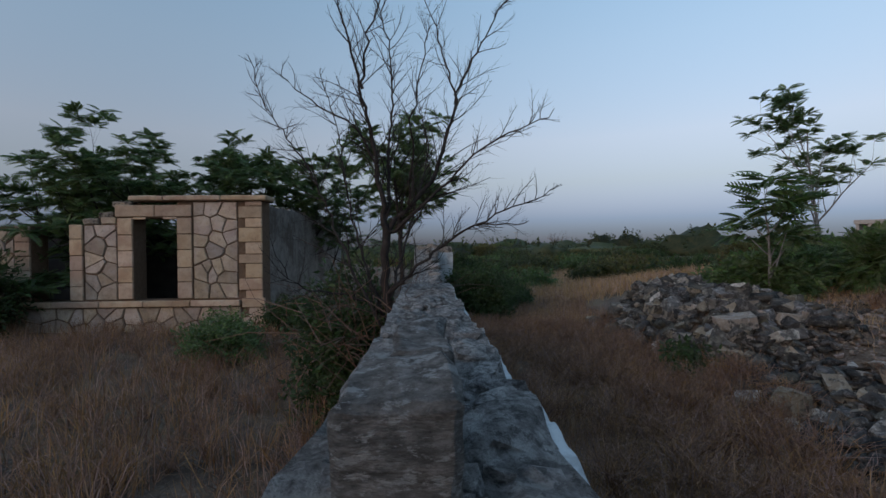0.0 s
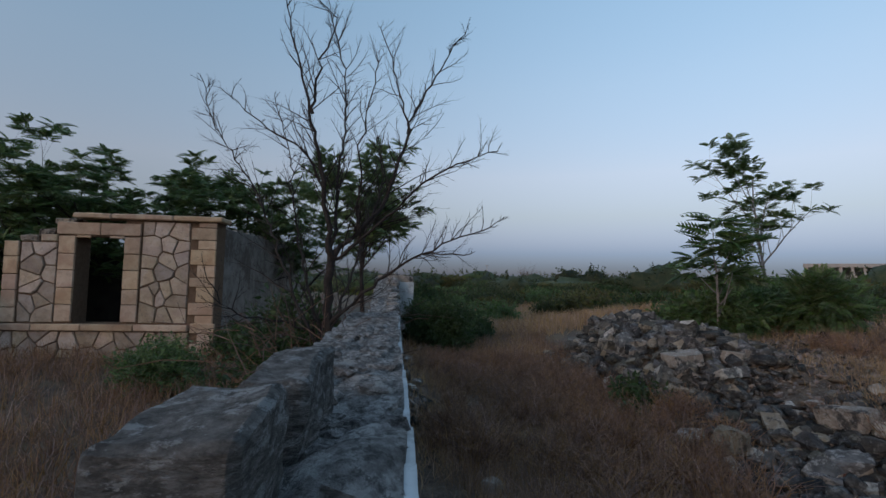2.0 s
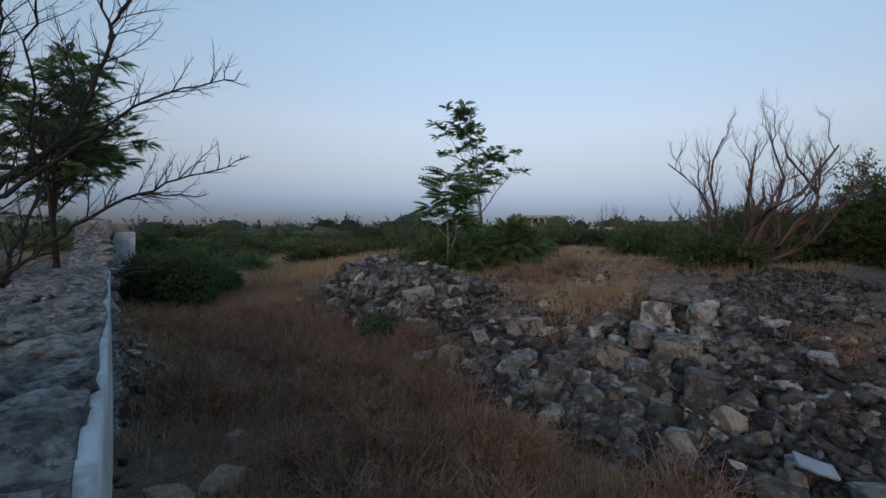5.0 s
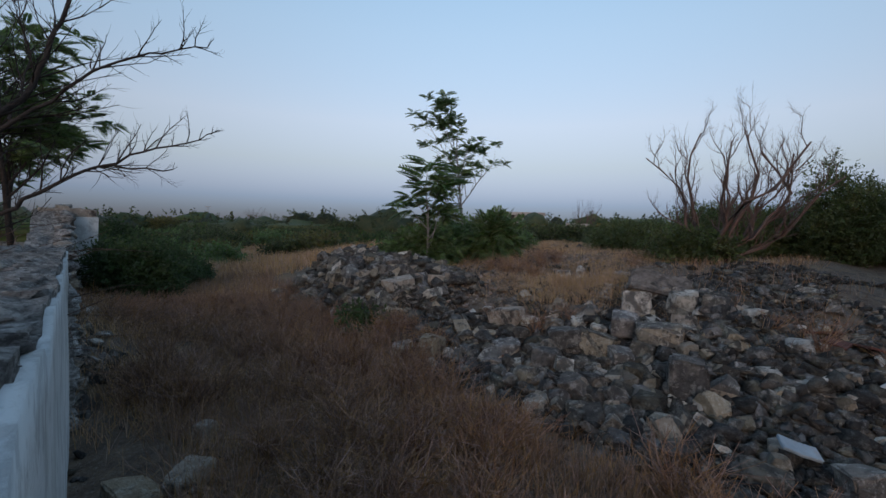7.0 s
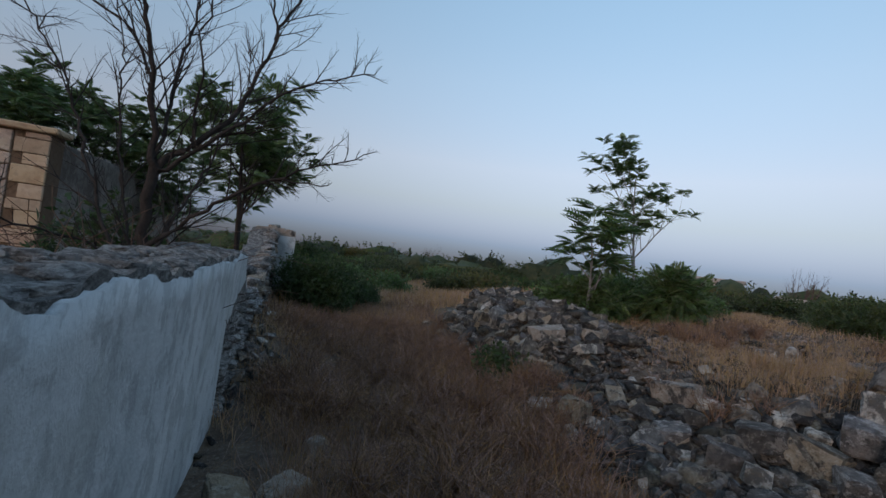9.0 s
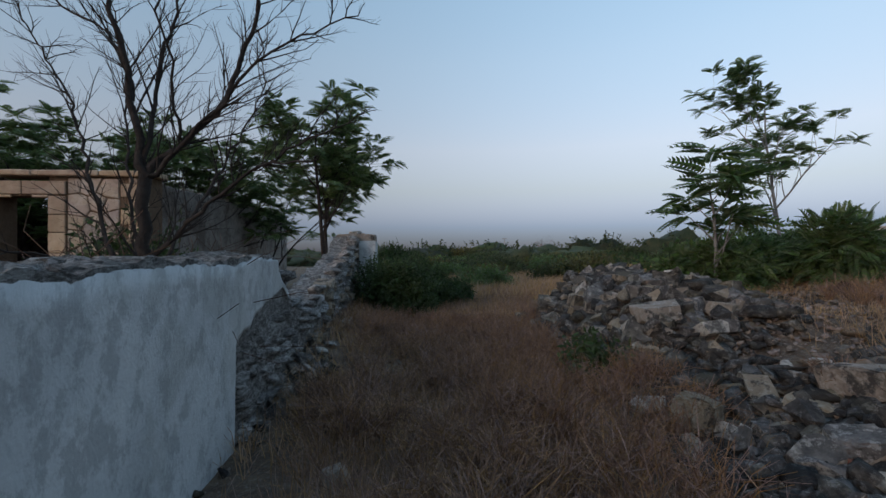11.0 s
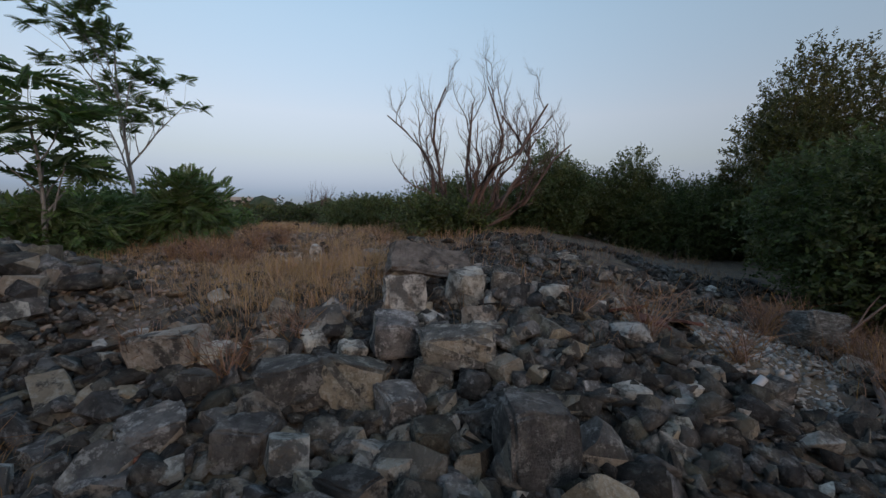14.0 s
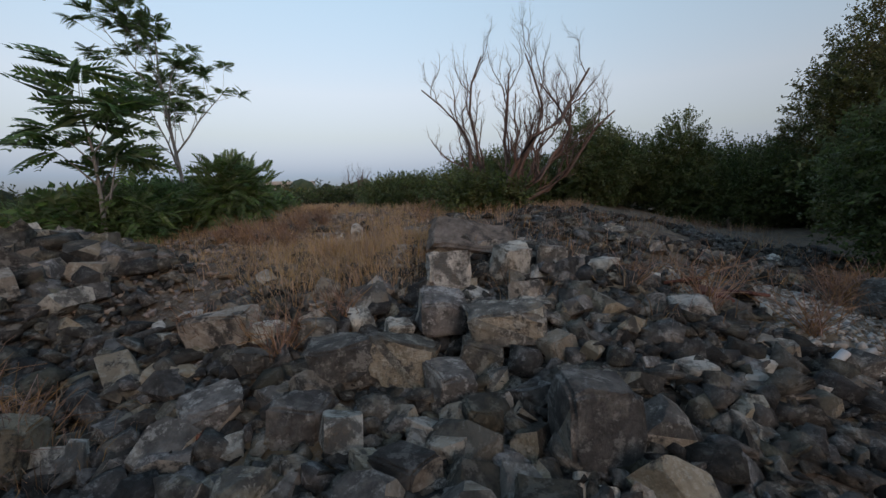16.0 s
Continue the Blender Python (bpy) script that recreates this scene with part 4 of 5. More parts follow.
# ---- plants ----
def woody(name, label, base, stems, height, girth, material, seed, spread=0.6, kids=(3, 5), depth=3, lean=0.35, wander=0.22, lift=0.2, ratio=0.6, bare=0.25, steer=None):
    """The bare wood of a tree or shrub; returns the thing and its twig ends."""
    r = random.Random(seed)
    tips, woods = [], []
    for k in range(stems):
        w = Wood()
        woods.append(w)
        a = 2 * math.pi * (k + r.uniform(-0.3, 0.3)) / stems
        d = Vector((math.cos(a) * lean, math.sin(a) * lean, 1.0))
        if steer:
            d += Vector(steer)
        st = Vector((math.cos(a), math.sin(a), 0)) * girth * (0.6 if stems > 1 else 0) + Vector((0, 0, -0.08))
        limb(w, r, st, d, height * r.uniform(0.9, 1.04) * 0.85, girth * r.uniform(0.8, 1.1), depth, tips, spread, kids, wander, lift, ratio, bare)
    tree = thing(name, None, label, "tree", m=Matrix.Translation(base))
    for w in woods:
        n = "trunk" if stems == 1 else "stem"
        part(n, w.mesh(n, material), tree)
    return tree, tips, r


LEAF_AIL = [compound(0.36, 8, 0.10, 0.042, 0.10), compound(0.30, 7, 0.095, 0.04, 0.14), compound(0.42, 9, 0.10, 0.042, 0.18)]
_r = random.Random(77)
SPRIG_SMALL = [sprig(12, 0.28, 0.075, 0.034, _r) for _ in range(4)]
SPRIG_MID = [sprig(12, 0.42, 0.12, 0.055, _r) for _ in range(4)]
SPRIG_FAR = [sprig(9, 0.55, 0.22, 0.13, _r) for _ in range(4)]


def feathered(tree, tips, r, per, material, templates, droop=0.15, deepest=1, size=(0.75, 1.15)):
    spots = []
    for p, d, dep in tips:
        if dep > deepest:
            continue
        for k in range(per):
            a = r.uniform(0, 6.28)
            v = Vector((math.cos(a), math.sin(a), r.uniform(-0.35, 0.75) - droop)) + d * 0.5
            spots.append((p - d * r.uniform(0, 0.12), v))
    part("crown", spread_leaves("crown", spots, templates, material, r, size), tree)


def bush(name, label, centre, radii, n, material, templates, seed, stems=5, lumps=9, size=(0.8, 1.25), category="bush", core=0.0):
    """A shrub: stems inside, and a crown of many sprigs on an uneven, lumpy outline."""
    r = random.Random(seed)
    cx, cy = centre
    z0 = z_at(cx, cy)
    w = Wood()
    rx, ry, rz = radii
    for k in range(stems):
        a = 6.283 * k / stems + r.uniform(-0.4, 0.4)
        e = Vector((math.cos(a) * rx * 0.6, math.sin(a) * ry * 0.6, rz * r.uniform(0.5, 0.95)))
        w.tube([Vector((0, 0, -0.1)), e * 0.4 + Vector((0, 0, rz * 0.1)), e], [0.02 + 0.012 * rz, 0.014 + 0.008 * rz, 0.005], 5)
    centres = []
    for k in range(lumps):
        a, q = r.uniform(0, 6.283), math.sqrt(r.random()) * 0.68
        up = r.uniform(0.35, 1.0) * (1.25 - 0.5 * q)
        centres.append((Vector((math.cos(a) * rx * q, math.sin(a) * ry * q, rz * up)), r.uniform(0.36, 0.62)))
    spots = []
    for k in range(n):
        c, s = centres[k % lumps]
        d = Vector((r.gauss(0, 1), r.gauss(0, 1), r.gauss(0, 1) * 0.9)).normalized()
        f = s * (0.55 + 0.45 * r.random() ** 0.4) * (1 + (0.0 if core else 0.25) * r.random() ** 4)
        p = c + Vector((d.x * rx * f, d.y * ry * f, d.z * rz * f))
        if p.z < 0.03:
            p.z = abs(p.z) * 0.5 + 0.03
        spots.append((p, d + Vector((r.gauss(0, 0.5), r.gauss(0, 0.5), r.gauss(0, 0.5) + 0.1))))
    ob = thing(name, None, label, category, m=Matrix.Translation((cx, cy, z0)))
    part("stems", w.mesh("stems", M_BARK), ob)
    if core:
        bm = bmesh.new()
        for c, s in centres:
            new_verts = bmesh.ops.create_icosphere(bm, subdivisions=2, radius=1.0)["verts"]
            for v in new_verts:
                k = s * core * (1 + 0.35 * noise.noise(v.co * 2.2 + c))
                v.co = c + Vector((v.co.x * rx * k, v.co.y * ry * k, v.co.z * rz * k))
        part("inner_foliage", bm_mesh("inner_foliage", bm, material), ob)
    part("crown", spread_leaves("crown", spots, templates, material, r, size), ob)
    return ob


# bare tree behind the wall
def guided(wood, r, points, thick, thin, twig=0.5, start=0.0):
    """A limb through given bends, uneven and tapering, that carries thorny twigs."""
    P = [Vector(p) - Vector((0.30, 4.9, 0)) for p in points]
    fine = []
    for a in range(len(P) - 1):
        p0, p1, p2, p3 = P[max(a - 1, 0)], P[a], P[a + 1], P[min(a + 2, len(P) - 1)]
        steps = max(3, int((p2 - p1).length / 0.09))
        for k in range(steps):
            t = k / steps
            q = 0.5 * (2 * p1 + (p2 - p0) * t + (2 * p0 - 5 * p1 + 4 * p2 - p3) * t * t + (3 * p1 - p0 - 3 * p2 + p3) * t ** 3)
            fine.append(q + Vector((r.gauss(0, 0.012), r.gauss(0, 0.012), r.gauss(0, 0.012))))
    fine.append(P[-1])
    n = len(fine) - 1
    wood.tube(fine, [thick + (thin - thick) * (k / n) ** 0.65 for k in range(n + 1)], 6)
    for k in range(int(n * start), n + 1):
        for _ in range(2 if r.random() < 0.55 else 1):
            d = (fine[min(k + 1, n)] - fine[max(k - 1, 0)]).normalized()
            side = Vector((r.gauss(0, 1), r.gauss(0, 1), r.gauss(0, 0.5))).cross(d).normalized()
            way = d * 0.7 + side * r.uniform(0.5, 1.1) + Vector((0, 0, 0.3))
            long = twig * r.uniform(0.2, 1.25) * (1.0 - 0.6 * k / n)
            limb(wood, r, fine[k], way, long, min(0.0078, thick * 0.4) * (0.5 + 0.5 * long / twig), 1, [], 0.75, (4, 7), 0.16, 0.12, 0.42, 0.15)


dead = thing("bare_tree", None, "forked leafless dark thorny tree behind the wall", "tree", m=Matrix.Translation((0.30, 4.9, 0.0)))
r = random.Random(18)
w = Wood()
guided(w, r, ((0.33, 4.9, -0.1), (0.36, 4.92, 0.7), (0.27, 4.88, 1.4), (0.29, 4.85, 1.93)), 0.054, 0.042, 0.6, 0.3)
part("trunk", w.mesh("trunk", M_BARK), dead)
FORK = (0.29, 4.85, 1.9)
for points, thick, twig in (
        ((FORK, (0.19, 4.8, 2.6), (0.05, 4.7, 3.3), (-0.06, 4.6, 3.8), (-0.16, 4.5, 4.25)), 0.036, 0.5),
        (((0.08, 4.72, 3.2), (0.16, 4.75, 3.75), (0.26, 4.8, 4.18), (-0.02, 4.8, 4.4)), 0.018, 0.4),
        (((0.22, 4.83, 2.4), (0.04, 4.9, 2.85), (-0.38, 5.0, 3.14), (-0.82, 5.1, 3.5)), 0.018, 0.45),
        (((0.28, 4.9, 0.9), (0.02, 4.9, 1.35), (-0.53, 5.3, 2.52), (-1.05, 5.5, 3.26), (-1.21, 5.5, 3.76)), 0.022, 0.5),
        ((FORK, (0.77, 5.0, 2.48), (1.03, 5.1, 3.37), (1.32, 5.1, 3.95), (1.57, 5.1, 4.35)), 0.036, 0.5),
        (((0.98, 5.08, 3.2), (0.82, 5.2, 3.9), (0.66, 5.3, 4.4)), 0.014, 0.45),
        ((FORK, (0.47, 4.8, 1.98), (1.22, 4.6, 2.65), (1.51, 4.6, 2.79), (1.8, 4.58, 2.91)), 0.024, 0.45),
        (((0.30, 4.88, 1.3), (0.82, 4.8, 1.75), (1.22, 4.7, 1.99), (1.56, 4.6, 2.13), (1.8, 4.56, 2.25)), 0.024, 0.4),
        (((1.1, 4.72, 1.93), (1.22, 4.7, 1.95), (1.56, 4.5, 1.95)), 0.012, 0.3),
        ((FORK, (0.31, 4.9, 2.3), (0.32, 5.3, 3.72), (0.09, 5.4, 4.6)), 0.022, 0.5),
        (((0.5, 4.9, 2.15), (0.58, 4.5, 3.06), (0.72, 4.4, 3.64)), 0.014, 0.45),
        (((0.25, 4.9, 1.1), (-0.09, 4.9, 1.29), (-0.4, 4.5, 1.38), (-0.55, 4.2, 1.68)), 0.016, 0.4),
        (((0.3, 4.95, 1.2), (0.5, 5.5, 2.0), (0.7, 6.0, 2.9), (0.6, 6.3, 3.5)), 0.02, 0.5),
        (((0.28, 4.9, 1.0), (-0.1, 5.3, 2.0), (-0.3, 5.6, 3.0), (-0.5, 5.6, 3.7)), 0.02, 0.5)):
    w = Wood()
    guided(w, r, points, thick * 0.95, 0.004, twig * 1.35, 0.12)
    part("limb", w.mesh("limb", M_BARK), dead)
# reddish dead twigs at its foot
r = random.Random(15)
w = Wood()
for k in range(260):
    a = r.uniform(0, 6.28)
    s = Vector((0.12 + r.gauss(0, 0.3), 5.2 + r.gauss(0, 0.7), r.uniform(0.5, 1.3)))
    e = s + Vector((r.gauss(0, 0.35), r.gauss(0, 0.35), r.uniform(-0.2, 0.45)))
    w.tube([s, s.lerp(e, 0.5) + Vector((r.gauss(0, 0.05), r.gauss(0, 0.05), 0.04)), e], [0.004, 0.003, 0.002], 3)
thing("dead_twigs", w.mesh("dead_twigs", M_TWIG), "tangle of reddish dead twigs behind the wall", "twigs", kind="stuff")
bush("leafy_shrub", "dark green shrub at the bare tree's foot", (-0.2, 5.6), (0.5, 0.6, 1.05), 700, M_LEAF_DARK, SPRIG_SMALL, 41, 6, 11)

# leafy tree at the broken end of the wall
tl, tips, r = woody("ailanthus_tree", "leafy ailanthus with layered feathered foliage by the wall", (0.15, 12.1, 0.0), 2, 5.15, 0.07, M_BARK, 52, 1.0, (8, 10), 2, 0.14, 0.1, 0.08, 0.45, 0.42)
feathered(tl, tips, r, 9, M_LEAF, LEAF_AIL, 0.1, 1, (0.6, 0.95))

# pair of young trees behind the stone heap
st, tips, r = woody("tall_sumac", "slender tall sumac with feathered leaf tufts", (9.2, 9.75, z_at(9.2, 9.75)), 1, 4.1, 0.05, M_SUMAC_BARK, 66, 1.05, (8, 9), 2, 0.02, 0.07, 0.2, 0.5, 0.25)
feathered(st, tips, r, 12, M_LEAF, LEAF_AIL, 0.05, 1, (0.4, 0.64))
st, tips, r = woody("sumac", "young sumac with drooping feathered leaves", (6.85, 8.3, z_at(6.85, 8.3)), 1, 2.3, 0.035, M_SUMAC_BARK, 63, 0.9, (11, 12), 1, 0.06, 0.10, 0.12, 0.42, 0.08)
feathered(st, tips, r, 8, M_LEAF, LEAF_AIL, 0.3, 1, (1.0, 1.6))
bush("sumac_sapling", "low bright green sumac sapling", (8.75, 8.1), (0.5, 0.5, 0.95), 460, M_LEAF, LEAF_AIL, 64, 5, 8, (0.6, 1.0))
for k, (x, y, rx, rz) in enumerate(((8.2, 9.7, 1.0, 0.36), (9.3, 10.0, 1.1, 0.42), (10.4, 9.9, 1.1, 0.3), (7.3, 8.9, 0.8, 0.3))):
    bush("green_shrub", "low green shrub behind the stone heap", (x, y), (rx, rx * 0.8, rz), 800, M_LEAF, SPRIG_MID, 70 + k)

bush("sumac_scrub", "green sumac suckers round the young trees", (8.7, 9.5), (0.8, 0.7, 0.55), 1300, M_LEAF, LEAF_AIL, 68, 6, 10, (0.38, 0.62))

bush("sumac_scrub", "green sumac suckers round the young sumac", (7.2, 8.5), (0.6, 0.5, 0.5), 800, M_LEAF, LEAF_AIL, 69, 6, 9, (0.38, 0.62))

# bushes beside and beyond the wall
for k, (x, y, rx, ry, rz) in enumerate(((1.75, 10.3, 0.62, 0.7, 0.72), (2.1, 11.6, 0.7, 0.8, 0.72), (2.75, 12.9, 0.7, 0.8, 0.42), (1.75, 12.9, 0.7, 0.9, 0.85))):
    bush("green_shrub", "dense dark green shrub beside the wall's end", (x, y), (rx, ry, rz), 3800, M_LEAF_DARK, SPRIG_SMALL, 80 + k, 5, 16, (0.6, 1.0))
bush("green_shrub", "small low green shrub in golden grass", (4.6, 17.0), (0.9, 0.6, 0.4), 300, M_LEAF, SPRIG_MID, 91)
bush("green_shrub", "small green weed at the heap's foot", (3.98, 6.05), (0.15, 0.17, 0.15), 130, M_LEAF_DARK, SPRIG_SMALL, 92)
bush("green_shrub", "low leafy shrub in front of the house", (-2.5, 7.6), (0.55, 0.5, 0.42), 700, M_LEAF, SPRIG_SMALL, 93, 5, 9, (0.6, 1.0))
bush("green_shrub", "green shrub against the house corner", (-1.9, 9.6), (0.6, 0.5, 0.5), 700, M_LEAF_DARK, SPRIG_SMALL, 94, 5, 9, (0.6, 1.0))
bush("green_shrub", "tall dark shrub before the far house front", (-8.4, 9.4), (0.8, 0.7, 1.1), 900, M_LEAF_DARK, SPRIG_MID, 95)

# trees grown up inside the ruin
for k, (x, y, h, s) in enumerate(((-10.6, 12.0, 4.0, 3), (-8.6, 13.6, 5.1, 4), (-7.4, 13.2, 4.6, 4), (-6.2, 13.6, 4.3, 4), (-5.0, 13.8, 4.5, 4), (-4.0, 14.4, 4.7, 4), (-3.0, 17.0, 5.0, 4), (-6.6, 11.6, 3.4, 3))):
    t, tips, r = woody("ailanthus_tree", "green ailanthus growing inside the roofless house" if x < -2 else "green ailanthus beside the house wall", (x, y, z_at(x, y)), s, h, 0.05, M_BARK, 100 + k, 0.8, (4, 6), 2, 0.35, 0.14, 0.12, 0.5, 0.25)
    feathered(t, tips, r, 12, M_LEAF, LEAF_AIL, 0.1, 1, (0.6, 1.0))

# dead tree on the terrace
dt, tips, r = woody("dead_tree", "leafless grey dead tree with reddish limbs", (10.9, 4.15, z_at(10.9, 4.15)), 9, 3.4, 0.05, M_PALE_BARK, 129, 0.75, (6, 7), 3, 0.85, 0.3, 0.5, 0.42, 0.12, (0.0, -0.42, 0.0))

bush("green_shrub", "dark shrub at the dead tree's foot", (11.1, 4.5), (0.8, 0.8, 0.38), 1300, M_HEDGE, SPRIG_SMALL, 131)

# hedge of dark trees along the far side
for k, (x, y, rx, ry, rz, n) in enumerate((
        (8.95, -1.65, 1.5, 1.5, 1.35, 15000), (11.6, -2.9, 1.7, 1.5, 1.5, 9000), (8.2, -3.2, 1.7, 1.5, 1.7, 7000),
        (13.8, -3.2, 1.9, 1.6, 1.5, 7000), (16.2, -1.7, 1.9, 1.6, 1.5, 7000), (17.4, 0.3, 1.8, 1.6, 1.35, 6000),
        (17.6, 2.4, 1.7, 1.6, 1.25, 5000), (17.2, 4.4, 1.6, 1.6, 1.0, 4000), (15.6, 5.6, 1.5, 1.6, 0.95, 4000), (14.0, 7.6, 1.2, 1.2, 0.55, 2200))):
    bush("hedge_tree", "dense dark green hedge tree", (x, y), (rx, ry, rz), n, M_HEDGE, SPRIG_SMALL, 140 + k, 7, 20, (0.65, 1.1), category="tree")
for k, (x, y, rx, rz, n, m) in enumerate(((15.4, -2.7, 1.8, 3.0, 5600, M_LEAF_WARM), (12.4, -4.9, 2.4, 2.1, 4600, M_LEAF_WARM), (10.2, -4.8, 2.2, 2.3, 3600, M_LEAF_WARM), (8.6, -5.6, 2.2, 2.7, 2600, M_HEDGE))):
    bush("hedge_tree", "tall rounded tree with yellowing crown behind the hedge", (x, y), (rx, rx * 0.9, rz), int(n * 1.6), m, SPRIG_MID, 160 + k, 7, 18, (0.45, 0.72), category="tree")
for k, (x, y, w, h) in enumerate(((15.5, 2.95, 0.85, 1.75), (17.0, 0.6, 0.9, 1.65))):
    bush("hedge_tree", "green tree standing above the hedge", (x, y), (w, w, h), 2400, M_HEDGE, SPRIG_SMALL, 180 + k, 5, 12, (0.7, 1.1), category="tree")

# scrub that fills the plain
r = random.Random(200)
k = 0
while k < 120:
    a, d = radians(r.uniform(-38, 88)), r.uniform(20, 70)
    x, y = d * math.sin(a), d * math.cos(a)
    if x < 0 or (2.5 < x < 9.5 and 14 < y < 24) or (x < 3 and y < 16):
        continue
    s = r.uniform(0.7, 1.2) * (1.0 if x < y else 0.85)
    bush("far_shrub", "dusty green scrub bush on the plain", (x, y), (s * 2.0, s * 1.7, min(1.5, max(0.35, (r.uniform(-0.7, 1.1) + 0.9 * (d > 42) - z_at(x, y)) / 2.1))), 1100, r.choice((M_LEAF_FAR, M_LEAF_FAR, M_LEAF_DARK, M_LEAF_WARM)), SPRIG_MID, 210 + k, 4, 13, (0.9, 1.7), core=0.42)
    k += 1


def far_scrub():
    """Distant low woods as one belt of leaf clumps."""
    r = random.Random(300)
    spots = []
    ball = bmesh.new()
    bmesh.ops.create_icosphere(ball, subdivisions=3, radius=1.0)
    ball.verts.index_update()
    dirs, tris = [v.co.copy() for v in ball.verts], np.array([[v.index for v in f.verts] for f in ball.faces])
    ball.free()
    V, F = [], []
    for k in range(800):
        a, d = radians(r.uniform(-65, 130)), 48 + 290 * r.random() ** 1.4
        x, y = d * math.sin(a), d * math.cos(a)
        c = Vector((x, y, z_at(x, y) + 0.3))
        wide, high = r.uniform(1.6, 4.0) * (1 + d / 200), r.uniform(0.7, 1.8) * (1 + d / 130)
        F.append(tris + len(V))
        for v in dirs:
            n = 0.84 + 0.4 * noise.noise(v * 1.7 + c) + 0.4 * noise.noise(v * 5.0 + c)
            V.append((c.x + v.x * wide * n, c.y + v.y * wide * n, c.z + v.z * high * n))
        for _ in range(46):
            d = Vector((r.gauss(0, 1), r.gauss(0, 1), abs(r.gauss(0, 0.8)))).normalized()
            spots.append((c + Vector((d.x * wide, d.y * wide, d.z * high)) * 0.93, d))
    owner = thing("far_woods", spread_leaves("far_woods", spots, SPRIG_FAR, M_LEAF_FAR, r, (0.8, 1.5)), "distant belt of low green woods", "woods", kind="stuff")
    part("inner_foliage", fast_mesh("inner_foliage", np.array(V), np.concatenate(F), M_LEAF_FAR), owner)
    return owner


far_scrub()


def far_ruin(x, y, w, d, h, turn, label, openings=2):
    ob = thing("ruined_building", None, label, "building", m=Matrix.LocRotScale((x, y, z_at(x, y) - 0.3), Euler((0, 0, turn)), None))
    t = 0.5
    gap = w / (2 * openings + 1)
    bm = bmesh.new()
    for i in range(2 * openings + 1):
        for z0, z1 in (((0, h * 0.35), (h * 0.8, h)) if i % 2 else ((0, h),)):
            b = bmesh.ops.create_cube(bm, size=1.0)
            for v in b["verts"]:
                v.co = Vector((-w / 2 + (i + 0.5 + v.co.x) * gap, v.co.y * t, (z0 + z1) / 2 + v.co.z * (z1 - z0)))
    part("wall", bm_mesh("wall", bm, M_FAR_WALL), ob, "front wall with empty window openings")
    for sx in (-1, 1):
        part("wall", box_mesh("wall", (sx * (w / 2 - 0.25) - 0.25, t / 2, 0), (sx * (w / 2 - 0.25) + 0.25, d, h * 0.9), M_FAR_WALL), ob)
    part("wall", box_mesh("wall", (-w / 2, d, 0), (w / 2, d + t, h * 0.8), M_FAR_WALL), ob)
    return ob


far_ruin(35.0, 126.0, 6.0, 6, 2.7, -0.25, "distant pale roofless ruin in scrub")
far_ruin(24.0, 128.0, 3.5, 5, 2.6, -0.2, "distant small pale ruin in scrub", 1)
far_ruin(46.0, 112.0, 4.5, 5, 2.4, -0.4, "distant low pale ruin in scrub", 1)
far_ruin(52.0, 92.0, 2.2, 3, 2.8, -0.5, "distant tan ruin gable in scrub", 1)
far_ruin(58.0, 84.0, 2.6, 3, 2.6, -0.6, "distant tan ruin wall in scrub", 1)
far_ruin(30.0, 20.0, 1.8, 2.0, 1.5, -0.9, "broken tan wall standing in scrub", 1)


def far_hall():
    """The long flat-roofed hall with columns."""
    ob = thing("flat_roofed_hall", None, "distant long grey hall with flat roof and columns", "building", m=Matrix.LocRotScale((73.5, 64.5, 0.0), Euler((0, 0, radians(-49))), None))
    part("roof", box_mesh("roof", (-6, -3, 4.3), (6, 4, 4.9), M_FAR_WALL), ob)
    for i in range(9):
        x = -5.6 + 1.4 * i
        part("column", box_mesh("column", (x - 0.2, -2.8, -5), (x + 0.2, -2.4, 4.3), M_FAR_WALL), ob)
    part("wall", box_mesh("wall", (-6, 3, -5), (6, 3.4, 4.3), M_FAR_WALL), ob)
    part("parapet", box_mesh("parapet", (-6, -2.35, -5), (6, -2.1, 3.0), M_FAR_WALL), ob)
    return ob


far_hall()


def broken_post():
    return thing("stone_post", box_mesh("stone_post", (-0.32, -0.3, -0.3), (0.32, 0.3, 1.05), M_ASHLAR, 0.04, 0.03, 5, 7), "broken tan stone gatepost in scrub", "post", m=Matrix.Translation((14.55, 13.7, z_at(14.55, 13.7) + 0.1)))


broken_post()


def lamp_pole(x, y, h):
    ob = thing("street_lamp", None, "distant thin street lamp on a pole", "street lamp", m=Matrix.Translation((x, y, z_at(x, y))))
    w = Wood()
    w.tube([Vector((0, 0, 0)), Vector((0, 0, h))], [0.16, 0.1], 6)
    part("pole", w.mesh("pole", M_FAR_WALL), ob)
    part("lamp_head", box_mesh("lamp_head", (-0.9, -0.2, h), (0.9, 0.2, h + 0.2), M_FAR_WALL), ob)


lamp_pole(40.0, 190.0, 9.0)
ft, tips, r = woody("far_bare_tree", "distant leafless grey tree", (45.0, 148.0, z_at(45, 148)), 6, 8.0, 0.16, M_PALE_BARK, 320, 0.6, (4, 6), 2, 0.4, 0.15, 0.3, 0.55, 0.2)
ft, tips, r = woody("far_bare_tree", "bare greyish tree in scrub", (33.2, 21.6, z_at(33, 21)), 6, 3.3, 0.05, M_PALE_BARK, 321, 0.6, (4, 6), 2, 0.5, 0.15, 0.3, 0.55, 0.2)

